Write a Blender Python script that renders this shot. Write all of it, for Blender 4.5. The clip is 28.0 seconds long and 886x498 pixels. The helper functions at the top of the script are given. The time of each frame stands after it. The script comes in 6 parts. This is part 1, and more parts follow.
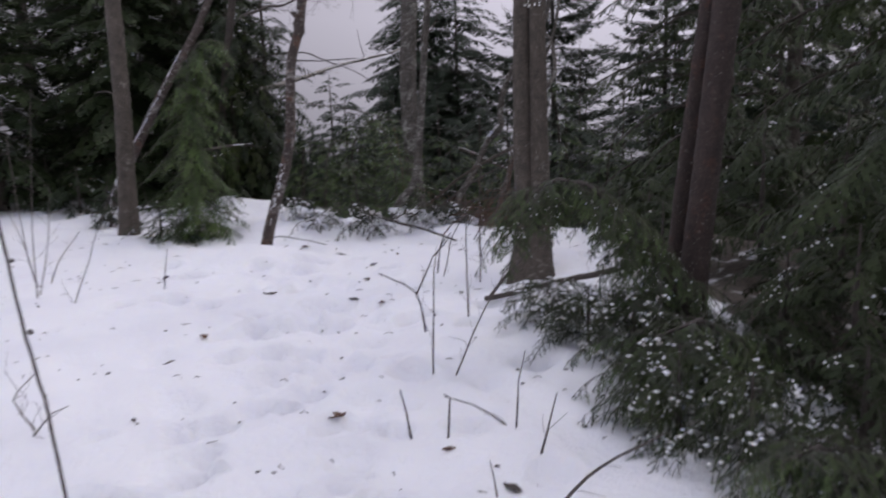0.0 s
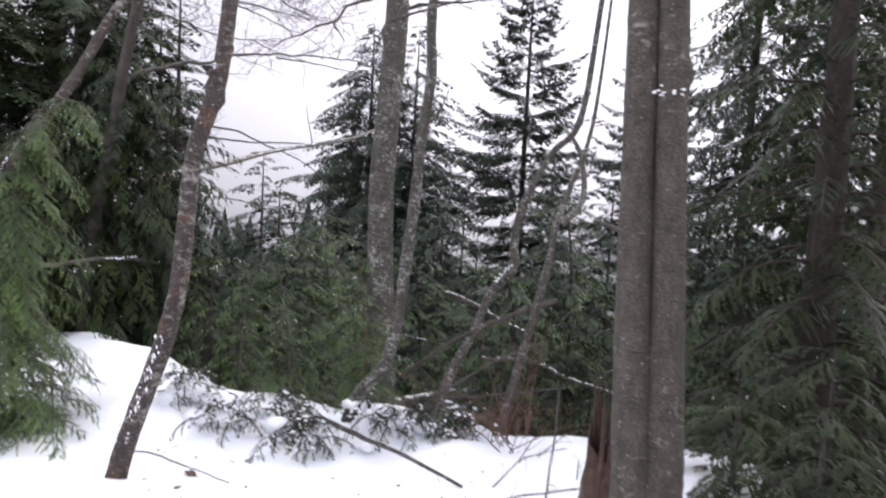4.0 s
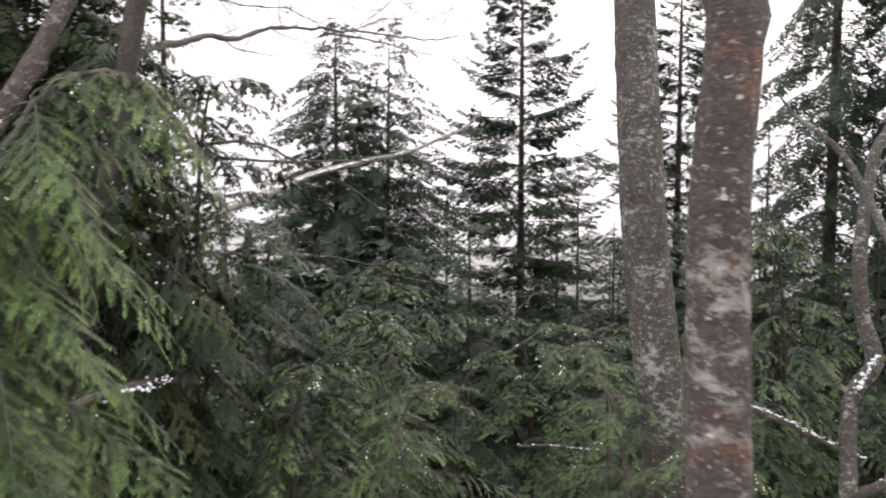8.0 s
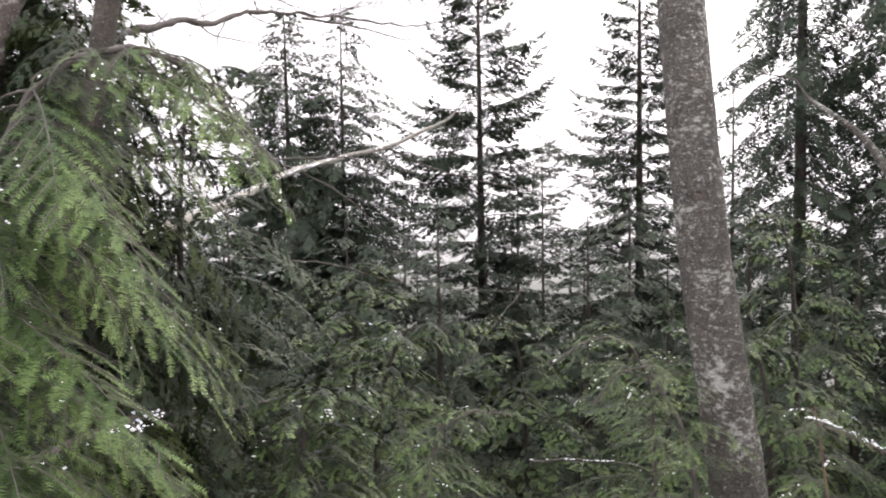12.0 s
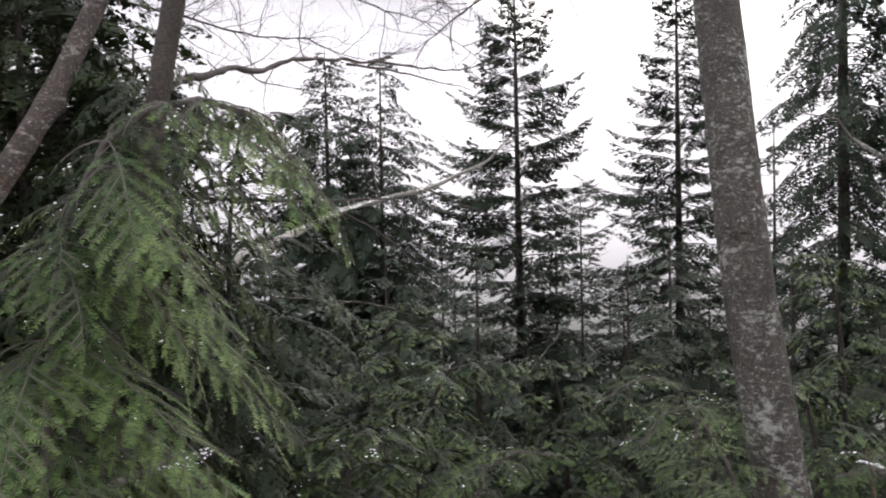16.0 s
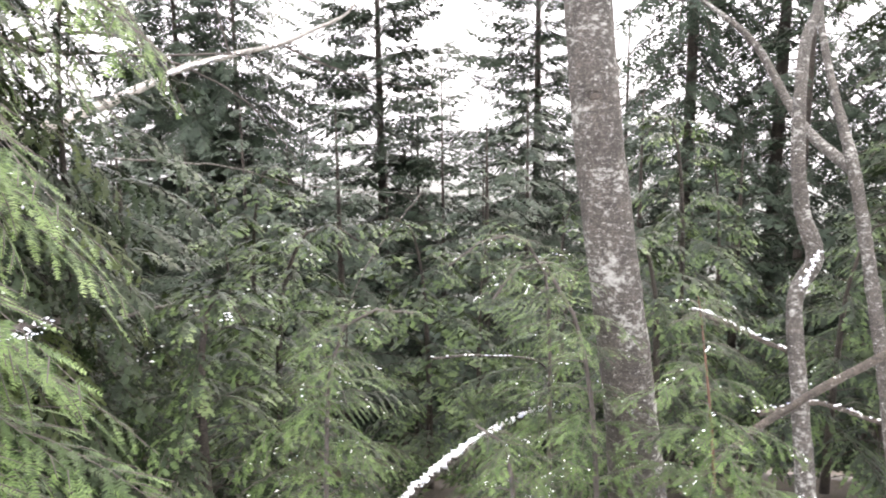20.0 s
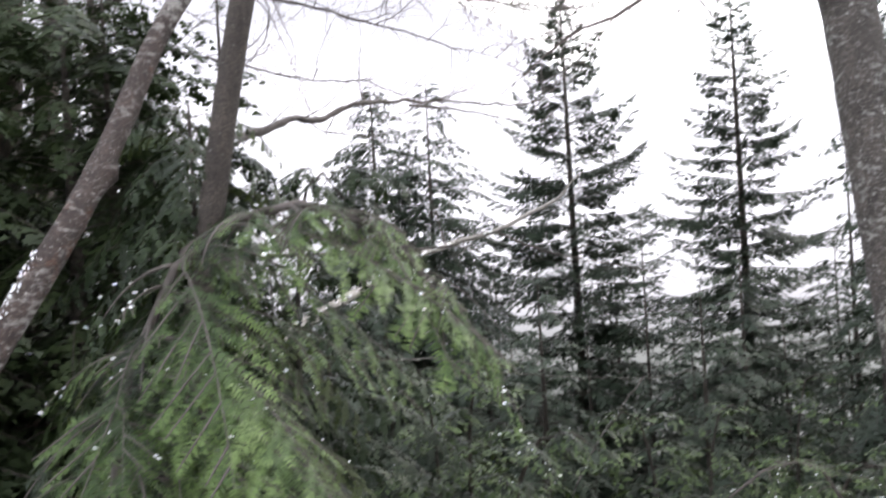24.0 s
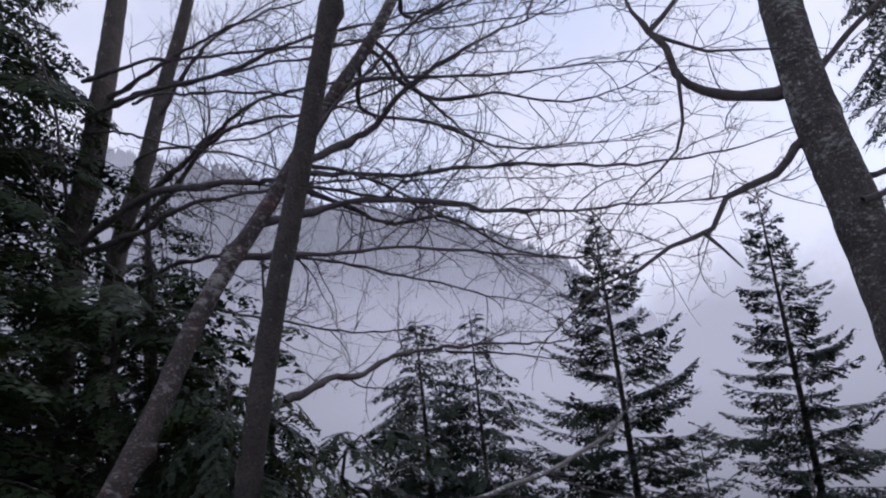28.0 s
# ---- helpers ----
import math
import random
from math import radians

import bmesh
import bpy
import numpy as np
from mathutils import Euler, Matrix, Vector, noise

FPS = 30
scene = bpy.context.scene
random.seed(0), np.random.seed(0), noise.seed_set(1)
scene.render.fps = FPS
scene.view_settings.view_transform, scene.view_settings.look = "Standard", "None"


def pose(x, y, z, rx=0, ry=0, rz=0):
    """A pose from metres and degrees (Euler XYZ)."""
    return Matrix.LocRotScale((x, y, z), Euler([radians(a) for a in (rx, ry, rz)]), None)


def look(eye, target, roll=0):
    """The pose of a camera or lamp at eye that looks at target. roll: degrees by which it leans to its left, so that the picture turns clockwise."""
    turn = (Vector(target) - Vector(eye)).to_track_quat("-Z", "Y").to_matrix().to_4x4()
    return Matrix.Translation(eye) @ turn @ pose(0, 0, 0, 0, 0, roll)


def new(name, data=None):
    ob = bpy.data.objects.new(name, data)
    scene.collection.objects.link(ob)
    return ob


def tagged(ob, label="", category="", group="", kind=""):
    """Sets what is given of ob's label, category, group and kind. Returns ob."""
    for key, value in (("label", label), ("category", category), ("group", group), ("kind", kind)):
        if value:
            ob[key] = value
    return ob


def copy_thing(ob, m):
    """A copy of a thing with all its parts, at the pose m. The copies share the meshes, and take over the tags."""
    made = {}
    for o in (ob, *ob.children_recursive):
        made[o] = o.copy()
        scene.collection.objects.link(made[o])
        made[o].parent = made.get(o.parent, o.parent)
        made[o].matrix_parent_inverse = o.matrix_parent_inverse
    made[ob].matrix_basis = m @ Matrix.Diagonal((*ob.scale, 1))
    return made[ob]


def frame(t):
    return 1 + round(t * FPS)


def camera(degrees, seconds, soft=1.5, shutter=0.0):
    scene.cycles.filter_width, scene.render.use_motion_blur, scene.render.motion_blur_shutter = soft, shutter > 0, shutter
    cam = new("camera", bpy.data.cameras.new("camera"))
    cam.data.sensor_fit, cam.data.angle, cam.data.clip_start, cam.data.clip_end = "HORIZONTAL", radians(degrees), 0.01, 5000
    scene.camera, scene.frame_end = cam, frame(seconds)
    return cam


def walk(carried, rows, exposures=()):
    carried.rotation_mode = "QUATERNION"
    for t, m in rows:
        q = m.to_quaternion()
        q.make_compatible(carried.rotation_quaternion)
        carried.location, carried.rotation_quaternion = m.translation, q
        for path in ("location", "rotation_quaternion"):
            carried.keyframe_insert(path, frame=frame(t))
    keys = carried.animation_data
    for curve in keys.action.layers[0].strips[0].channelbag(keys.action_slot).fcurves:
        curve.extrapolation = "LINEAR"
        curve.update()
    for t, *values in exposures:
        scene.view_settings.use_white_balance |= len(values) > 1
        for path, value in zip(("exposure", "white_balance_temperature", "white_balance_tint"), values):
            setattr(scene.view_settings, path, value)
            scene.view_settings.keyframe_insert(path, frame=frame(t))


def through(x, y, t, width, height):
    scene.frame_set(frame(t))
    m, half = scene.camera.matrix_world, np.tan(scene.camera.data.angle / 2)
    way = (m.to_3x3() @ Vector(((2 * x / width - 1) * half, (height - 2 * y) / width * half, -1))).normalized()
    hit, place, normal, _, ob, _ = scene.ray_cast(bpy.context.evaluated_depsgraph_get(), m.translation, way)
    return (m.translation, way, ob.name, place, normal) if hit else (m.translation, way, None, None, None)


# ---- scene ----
cam = camera(56.0, 28.0, soft=2.0, shutter=0.35)
PATH = [
    (0, (2.883, 1.672, 1.458), (2.288, 3.544, 1.081), -2.1),
    (0.5, (2.705, 2.054, 1.543), (2.249, 3.975, 1.221), 0.4),
    (1, (2.607, 2.526, 1.528), (2.065, 4.428, 1.228), -1.3),
    (1.5, (2.521, 2.895, 1.499), (1.943, 4.772, 1.119), -1.5),
    (2, (2.223, 3.327, 1.478), (1.689, 5.209, 1.065), 4.9),
    (2.5, (2.088, 3.71, 1.556), (1.524, 5.603, 1.241), 0.7),
    (3, (1.94, 4.07, 1.615), (1.37, 5.975, 1.399), -2.7),
    (3.5, (1.75, 4.46, 1.557), (1.352, 6.403, 1.297), 1.5),
    (4, (1.51, 4.666, 1.692), (1.079, 6.611, 1.513), 3.0),
    (4.3, (1.319, 4.912, 1.584), (0.809, 6.842, 1.462), 1.7),
    (4.5, (1.233, 4.993, 1.633), (0.614, 6.89, 1.489), 2.1),
    (6.5, (0.063, 6.205, 1.692), (-0.384, 8.154, 1.736), -1.8),
    (7, (-0.185, 6.485, 1.683), (-0.547, 8.452, 1.723), -0.5),
    (7.5, (-0.558, 6.862, 1.733), (-0.837, 8.837, 1.589), 1.0),
    (8, (-0.785, 7.162, 1.755), (-0.99, 9.146, 1.605), 0.1),
    (8.5, (-0.989, 7.47, 1.813), (-1.025, 9.466, 1.702), -3.0),
    (9, (-1.049, 7.559, 1.811), (-1.172, 9.554, 1.763), -5.4),
    (9.5, (-1.152, 7.594, 1.789), (-1.23, 9.589, 1.684), -3.3),
    (10, (-1.184, 7.589, 1.764), (-1.23, 9.583, 1.61), -1.5),
    (10.5, (-1.184, 7.587, 1.767), (-1.228, 9.577, 1.577), -1.6),
    (11, (-1.174, 7.575, 1.771), (-1.244, 9.562, 1.561), -1.3),
    (11.5, (-1.161, 7.564, 1.777), (-1.231, 9.553, 1.581), -1.0),
    (12, (-1.167, 7.557, 1.781), (-1.233, 9.549, 1.613), -1.1),
    (12.5, (-1.179, 7.547, 1.785), (-1.255, 9.54, 1.638), -1.2),
    (13, (-1.183, 7.547, 1.785), (-1.299, 9.539, 1.652), -1.1),
    (13.5, (-1.176, 7.545, 1.782), (-1.312, 9.536, 1.651), -1.4),
    (15.5, (-1.182, 7.506, 1.796), (-1.357, 9.497, 1.718), -1.4),
    (16, (-1.194, 7.511, 1.789), (-1.346, 9.503, 1.718), -1.3),
    (16.5, (-1.181, 7.512, 1.797), (-1.269, 9.509, 1.74), -0.7),
    (17, (-1.157, 7.513, 1.823), (-1.089, 9.512, 1.812), -0.1),
    (17.5, (-1.159, 7.523, 1.817), (-1.025, 9.518, 1.8), -0.1),
    (18, (-1.159, 7.532, 1.804), (-1.035, 9.522, 1.649), -0.2),
    (18.5, (-1.158, 7.547, 1.786), (-1.055, 9.526, 1.516), -0.0),
    (19, (-1.142, 7.546, 1.788), (-1.019, 9.517, 1.472), -0.3),
    (19.5, (-1.147, 7.548, 1.782), (-0.996, 9.51, 1.421), -0.7),
    (20, (-1.167, 7.565, 1.768), (-0.999, 9.517, 1.367), -0.7),
    (20.5, (-1.167, 7.588, 1.771), (-1.041, 9.546, 1.382), -1.2),
    (21, (-1.239, 7.698, 1.741), (-1.253, 9.651, 1.312), -2.3),
    (21.5, (-1.383, 7.784, 1.803), (-1.671, 9.715, 1.372), -4.2),
    (23.5, (-1.469, 7.907, 1.908), (-1.912, 9.853, 1.777), -3.2),
    (24, (-1.414, 7.906, 1.947), (-1.668, 9.89, 1.94), -3.5),
    (24.5, (-1.401, 7.873, 1.989), (-1.594, 9.852, 2.202), -3.2),
    (25, (-1.374, 7.862, 2.023), (-1.533, 9.833, 2.32), -2.6),
    (25.5, (-1.36, 7.87, 2.036), (-1.603, 9.83, 2.346), -2.9),
    (26, (-1.359, 7.875, 2.044), (-1.641, 9.82, 2.418), -3.6),
    (26.5, (-1.359, 7.864, 2.063), (-1.654, 9.79, 2.516), -4.7),
    (27, (-1.362, 7.865, 2.07), (-1.678, 9.771, 2.586), -5.4),
    (27.5, (-1.358, 7.872, 2.08), (-1.695, 9.757, 2.658), -5.9),
    (28, (-1.348, 7.903, 2.075), (-1.662, 9.806, 2.603), -6.4),
]
EXPOSURE = [(0.0, 0.1, 6500, 18), (1.0, 0.45, 6700, 16), (2.0, 0.35, 6500, 18), (3.0, 0.8, 6300, 16), (4.0, 1.25, 6600, 12), (6.5, 1.45, 6900, 11), (7.0, 0.75, 7000, 10), (8.0, 1.6, 7200, 10), (9.0, 1.15, 7100, 11), (10.0, 1.35, 7000, 12), (11.0, 1.95, 7200, 11),
            (13.0, 1.7, 7100, 12), (16.0, 1.15, 7000, 11), (17.0, 0.95, 6900, 10), (18.0, 1.25, 6950, 11), (19.0, 2.35, 7050, 11), (20.0, 2.9, 7100, 12), (21.0, 3.1, 7150, 11), (23.5, 2.1, 7000, 10),
            (24.0, 1.7, 6700, 10), (24.4, 0.95, 6300, 12), (25.0, 0.05, 6200, 18), (26.0, -0.1, 6100, 17), (28.0, -0.4, 5850, 18)]
walk(cam, [(t, look(eye, target, roll)) for t, eye, target, roll in PATH], EXPOSURE)

# ---- light: an overcast winter sky with a thin blue patch ----
world = bpy.data.worlds.new("overcast_sky")
scene.world = world
world.use_nodes = True
wn, wl = world.node_tree.nodes, world.node_tree.links
wn.clear()
sky = wn.new("ShaderNodeTexSky")
sky.sky_type, sky.sun_disc = "NISHITA", False
sky.sun_elevation, sky.sun_rotation = radians(38), radians(35)
sky_scale = wn.new("ShaderNodeVectorMath")
sky_scale.operation = "SCALE"
sky_scale.inputs["Scale"].default_value = 0.17
coord = wn.new("ShaderNodeTexCoord")
split = wn.new("ShaderNodeSeparateXYZ")
height = wn.new("ShaderNodeValToRGB")
height.color_ramp.elements[0].position, height.color_ramp.elements[0].color = 0.0, (0.92, 0.9, 0.95, 1)
height.color_ramp.elements[1].position, height.color_ramp.elements[1].color = 0.75, (0.9, 0.93, 1.04, 1)
mid = height.color_ramp.elements.new(0.3)
mid.color = (1.16, 1.15, 1.22, 1)
clouds = wn.new("ShaderNodeTexNoise")
clouds.inputs["Scale"].default_value, clouds.inputs["Detail"].default_value = 2.6, 5.0
patch = wn.new("ShaderNodeMapRange")
patch.inputs["From Min"].default_value, patch.inputs["From Max"].default_value = 0.42, 0.62
patch.inputs["To Min"].default_value, patch.inputs["To Max"].default_value = 0.0, 0.55
mix = wn.new("ShaderNodeMix")
mix.data_type = "RGBA"
back = wn.new("ShaderNodeBackground")
back.inputs["Strength"].default_value = 1.0
wout = wn.new("ShaderNodeOutputWorld")
wl.new(sky.outputs["Color"], sky_scale.inputs[0])
wl.new(coord.outputs["Generated"], split.inputs[0])
wl.new(split.outputs["Z"], height.inputs["Fac"])
wl.new(coord.outputs["Generated"], clouds.inputs["Vector"])
wl.new(clouds.outputs["Fac"], patch.inputs["Value"])
wl.new(patch.outputs["Result"], mix.inputs["Factor"])
wl.new(height.outputs["Color"], mix.inputs["A"])
wl.new(sky_scale.outputs["Vector"], mix.inputs["B"])
wl.new(mix.outputs["Result"], back.inputs["Color"])
wl.new(back.outputs["Background"], wout.inputs["Surface"])

sun_data = bpy.data.lights.new("sun", "SUN")
sun_data.energy, sun_data.angle, sun_data.color = 0.7, radians(25), (1.0, 0.97, 0.92)
sun = new("sun", sun_data)
sun.matrix_world = look((12, 20, 22), (0, 8, 0))


# ---- materials ----
def material(name):
    m = bpy.data.materials.new(name)
    m.use_nodes = True
    nt = m.node_tree
    return m, nt, nt.nodes["Principled BSDF"], nt.nodes["Material Output"]


def node(nt, kind, **values):
    n = nt.nodes.new("ShaderNode" + kind)
    for k, v in values.items():
        n.inputs[k.replace("_", " ")].default_value = v
    return n


def ramp(nt, source, stops):
    n = nt.nodes.new("ShaderNodeValToRGB")
    e = n.color_ramp.elements
    e[0].position, e[0].color = stops[0][0], (*stops[0][1], 1)
    e[1].position, e[1].color = stops[-1][0], (*stops[-1][1], 1)
    for p, c in stops[1:-1]:
        e.new(p).color = (*c, 1)
    nt.links.new(source, n.inputs["Fac"])
    return n.outputs["Color"]


def blend(nt, fac, a, b):
    n = nt.nodes.new("ShaderNodeMix")
    n.data_type = "RGBA"
    for key, v in (("Factor", fac), ("A", a), ("B", b)):
        if isinstance(v, (tuple, float, int)):
            n.inputs[key].default_value = (*v, 1) if isinstance(v, tuple) else v
        else:
            nt.links.new(v, n.inputs[key])
    return n.outputs["Result"]


def scaled(nt, sx, sy, sz):
    c = nt.nodes.new("ShaderNodeTexCoord")
    m = nt.nodes.new("ShaderNodeMapping")
    m.inputs["Scale"].default_value = (sx, sy, sz)
    nt.links.new(c.outputs["Object"], m.inputs["Vector"])
    return m.outputs["Vector"]


def noise_of(nt, vector, scale, detail=4.0, rough=0.55):
    n = node(nt, "TexNoise", Scale=scale, Detail=detail, Roughness=rough)
    nt.links.new(vector, n.inputs["Vector"])
    return n.outputs["Fac"]


def add_bump(nt, bsdf, source, strength, distance):
    n = node(nt, "Bump", Strength=strength, Distance=distance)
    nt.links.new(source, n.inputs["Height"])
    nt.links.new(n.outputs["Normal"], bsdf.inputs["Normal"])


def bark(name, dark, light, lichen, amount, spot=9.0, rust=None):
    """Bark: mottled browns, dark cracks across the stem, soft crusts of lichen in two sizes, rusty patches."""
    m, nt, b, _ = material(name)
    v, flat, rings = scaled(nt, 1, 1, 1), scaled(nt, 1, 1, 1.8), scaled(nt, 1, 1, 7)
    base = ramp(nt, noise_of(nt, scaled(nt, 1, 1, 0.6), 16.0, 6, 0.65), [(0.32, dark), (0.5, tuple(0.5 * (a + c) for a, c in zip(dark, light))), (0.68, light)])
    if rust:
        base = blend(nt, ramp(nt, noise_of(nt, v, 7.5, 4, 0.6), [(0.57, (0.0,) * 3), (0.68, (0.9,) * 3)]), base, rust)
    grain = noise_of(nt, flat, 85.0, 6, 0.7)
    base = blend(nt, ramp(nt, grain, [(0.42, (0.7,) * 3), (0.6, (0.0,) * 3)]), base, tuple(0.4 * c for c in dark))
    cracks = noise_of(nt, rings, 9.0, 5, 0.6)
    base = blend(nt, ramp(nt, cracks, [(0.30, (0.75,) * 3), (0.42, (0.0,) * 3)]), base, tuple(0.35 * c for c in dark))
    crust = blend(nt, 0.33, noise_of(nt, flat, 1.2 * spot, 8, 0.72), noise_of(nt, v, 0.22 * spot, 3, 0.6))
    base = blend(nt, ramp(nt, crust, [(amount, (0.0,) * 3), (amount + 0.04, (0.3,) * 3), (amount + 0.12, (0.68,) * 3)]), base, lichen)
    dots = noise_of(nt, flat, 4.2 * spot, 4, 0.6)
    base = blend(nt, ramp(nt, dots, [(amount + 0.08, (0.0,) * 3), (amount + 0.15, (0.45,) * 3)]), base, lichen)
    specks = noise_of(nt, flat, 46.0, 2, 0.5)
    base = blend(nt, ramp(nt, specks, [(0.70, (0.0,) * 3), (0.74, (0.75,) * 3)]), base, tuple(1.15 * c for c in lichen))
    nt.links.new(base, b.inputs["Base Color"])
    b.inputs["Roughness"].default_value = 0.85
    both = node(nt, "Math")
    both.operation = "ADD"
    nt.links.new(grain, both.inputs[0])
    nt.links.new(cracks, both.inputs[1])
    add_bump(nt, b, both.outputs[0], 0.9, 0.012)
    return m


def needles(name, dark, light, tip, gloss=0.5, through=0.3, scale=3.0):
    """Conifer needles: green with uneven age, a little light passing through."""
    m, nt, b, out = material(name)
    v = scaled(nt, 1, 1, 1)
    col = ramp(nt, noise_of(nt, v, scale, 4), [(0.36, dark), (0.56, light), (0.72, tip)])
    geo = nt.nodes.new("ShaderNodeNewGeometry")
    col = blend(nt, ramp(nt, geo.outputs["Random Per Island"], [(0.0, (0.0,) * 3), (1.0, (0.5,) * 3)]), col, dark)
    nt.links.new(col, b.inputs["Base Color"])
    b.inputs["Roughness"].default_value = gloss
    b.inputs["Specular IOR Level"].default_value = 0.22
    tr = nt.nodes.new("ShaderNodeBsdfTranslucent")
    nt.links.new(col, tr.inputs["Color"])
    mx = nt.nodes.new("ShaderNodeMixShader")
    mx.inputs[0].default_value = through
    nt.links.new(b.outputs[0], mx.inputs[1])
    nt.links.new(tr.outputs[0], mx.inputs[2])
    nt.links.new(mx.outputs[0], out.inputs["Surface"])
    return m


def plain(name, a, c, scale, rough=0.8, bump=0.3):
    m, nt, b, _ = material(name)
    n = noise_of(nt, scaled(nt, 1, 1, 1), scale, 5)
    nt.links.new(ramp(nt, n, [(0.3, a), (0.7, c)]), b.inputs["Base Color"])
    b.inputs["Roughness"].default_value = rough
    add_bump(nt, b, n, bump, 0.01)
    return m


def snow_material(name="snow", floor=False):
    m, nt, b, _ = material(name)
    v = scaled(nt, 1, 1, 1)
    col = ramp(nt, noise_of(nt, v, 1.3, 4), [(0.3, (0.84, 0.84, 0.88)), (0.7, (0.91, 0.91, 0.93))])
    specks = ramp(nt, noise_of(nt, v, 75.0, 2), [(0.735, (0.0,) * 3), (0.775, (0.5,) * 3)])
    col = blend(nt, specks, col, (0.30, 0.26, 0.22))
    if floor:
        # bare litter with a few patches of snow under the trees on the slope
        sep = nt.nodes.new("ShaderNodeSeparateXYZ")
        nt.links.new(v, sep.inputs[0])
        edge = node(nt, "MapRange")
        for key, val in (("From Min", 10.5), ("From Max", 11.9), ("To Min", -0.22), ("To Max", 0.34)):
            edge.inputs[key].default_value = val
        nt.links.new(sep.outputs["Y"], edge.inputs["Value"])
        # and under the wood on the right, along a slanting line
        slant = nt.nodes.new("ShaderNodeMath")
        slant.operation = "MULTIPLY_ADD"
        slant.inputs[1].default_value = 0.24
        nt.links.new(sep.outputs["Y"], slant.inputs[0])
        nt.links.new(sep.outputs["X"], slant.inputs[2])
        flank = node(nt, "MapRange")
        for key, val in (("From Min", 4.4), ("From Max", 4.95), ("To Min", -0.22), ("To Max", 0.11)):
            flank.inputs[key].default_value = val
        nt.links.new(slant.outputs[0], flank.inputs["Value"])
        most = nt.nodes.new("ShaderNodeMath")
        most.operation = "MAXIMUM"
        nt.links.new(edge.outputs["Result"], most.inputs[0])
        nt.links.new(flank.outputs["Result"], most.inputs[1])
        cover = nt.nodes.new("ShaderNodeMath")
        nt.links.new(most.outputs[0], cover.inputs[0])
        nt.links.new(noise_of(nt, v, 1.9, 5, 0.6), cover.inputs[1])
        duff = ramp(nt, noise_of(nt, v, 28.0, 6, 0.7), [(0.35, (0.022, 0.016, 0.011)), (0.55, (0.06, 0.044, 0.03)), (0.75, (0.11, 0.085, 0.06))])
        col = blend(nt, ramp(nt, cover.outputs[0], [(0.47, (0.0,) * 3), (0.53, (1.0,) * 3)]), col, duff)
    nt.links.new(col, b.inputs["Base Color"])
    b.inputs["Roughness"].default_value = 0.7
    b.inputs["Subsurface Weight"].default_value = 0.15
    b.inputs["Subsurface Radius"].default_value = (0.03, 0.035, 0.05)
    both = node(nt, "Math")
    both.operation = "MULTIPLY_ADD"
    both.inputs[1].default_value = 2.2
    nt.links.new(noise_of(nt, v, 6.0, 5, 0.6), both.inputs[0])
    nt.links.new(noise_of(nt, v, 30.0, 6, 0.65), both.inputs[2])
    add_bump(nt, b, both.outputs[0], 0.5, 0.03)
    return m


SNOW = snow_material()
FLOOR = snow_material("snowy_forest_floor", True)
BARK = bark("alder_bark", (0.06, 0.048, 0.038), (0.148, 0.12, 0.097), (0.42, 0.39, 0.34), 0.57, 15.0)
BARK_PALE = bark("lichened_bark", (0.045, 0.037, 0.031), (0.11, 0.093, 0.078), (0.50, 0.49, 0.45), 0.525, 28.0)
BARK_RED = bark("red_bark", (0.04, 0.028, 0.024), (0.105, 0.074, 0.063), (0.44, 0.42, 0.39), 0.52, 16.0, (0.15, 0.065, 0.036))
# red bark again, darkened to stand for the shade of the big trees
BARK_RED_SHADE = bark("shade_darkened_red_bark", (0.034, 0.022, 0.019), (0.082, 0.055, 0.047), (0.36, 0.34, 0.32), 0.60, 22.0, (0.11, 0.05, 0.035))
BARK_DARK = bark("conifer_bark", (0.045, 0.036, 0.03), (0.10, 0.08, 0.065), (0.26, 0.26, 0.25), 0.64, 20.0)
TWIG = plain("dead_twig", (0.042, 0.033, 0.029), (0.095, 0.08, 0.072), 30.0)
LIMB_GREY = plain("weathered_grey_limb", (0.15, 0.135, 0.12), (0.36, 0.335, 0.305), 22.0)
ROTTEN = plain("rotten_wood", (0.028, 0.016, 0.012), (0.09, 0.047, 0.032), 24.0)
TWIG_RED = plain("reddish_stem", (0.08, 0.038, 0.027), (0.155, 0.085, 0.058), 30.0)
NEEDLE_NEAR = needles("hemlock_needles", (0.026, 0.045, 0.014), (0.062, 0.102, 0.032), (0.108, 0.16, 0.052), 0.45, 0.2)
NEEDLE_BRIGHT = needles("fresh_hemlock_needles", (0.062, 0.1, 0.03), (0.13, 0.19, 0.062), (0.205, 0.27, 0.105), 0.45, 0.2)
# near-black: shade inside the crowns is put into this needle colour
NEEDLE_MID = needles("shade_dark_hemlock_needles", (0.009, 0.015, 0.006), (0.023, 0.037, 0.014), (0.048, 0.067, 0.027), 0.45, 0.12)
# tips paler as young growth, brightened further so boughs show lit edges
NEEDLE_TIP = needles("brightened_shoot_tips", (0.042, 0.066, 0.024), (0.094, 0.135, 0.05), (0.165, 0.212, 0.09), 0.45, 0.16)
NEEDLE_YOUNG = needles("young_hemlock_needles", (0.031, 0.053, 0.016), (0.07, 0.115, 0.036), (0.12, 0.17, 0.058), 0.45, 0.2)
# green lowered for hemlocks that stand in the shade of the wood
NEEDLE_DEEP = needles("deep_green_shade_needles", (0.019, 0.029, 0.012), (0.043, 0.061, 0.025), (0.076, 0.099, 0.043), 0.5, 0.22)
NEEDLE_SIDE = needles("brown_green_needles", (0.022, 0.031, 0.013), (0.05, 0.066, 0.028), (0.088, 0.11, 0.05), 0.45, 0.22)
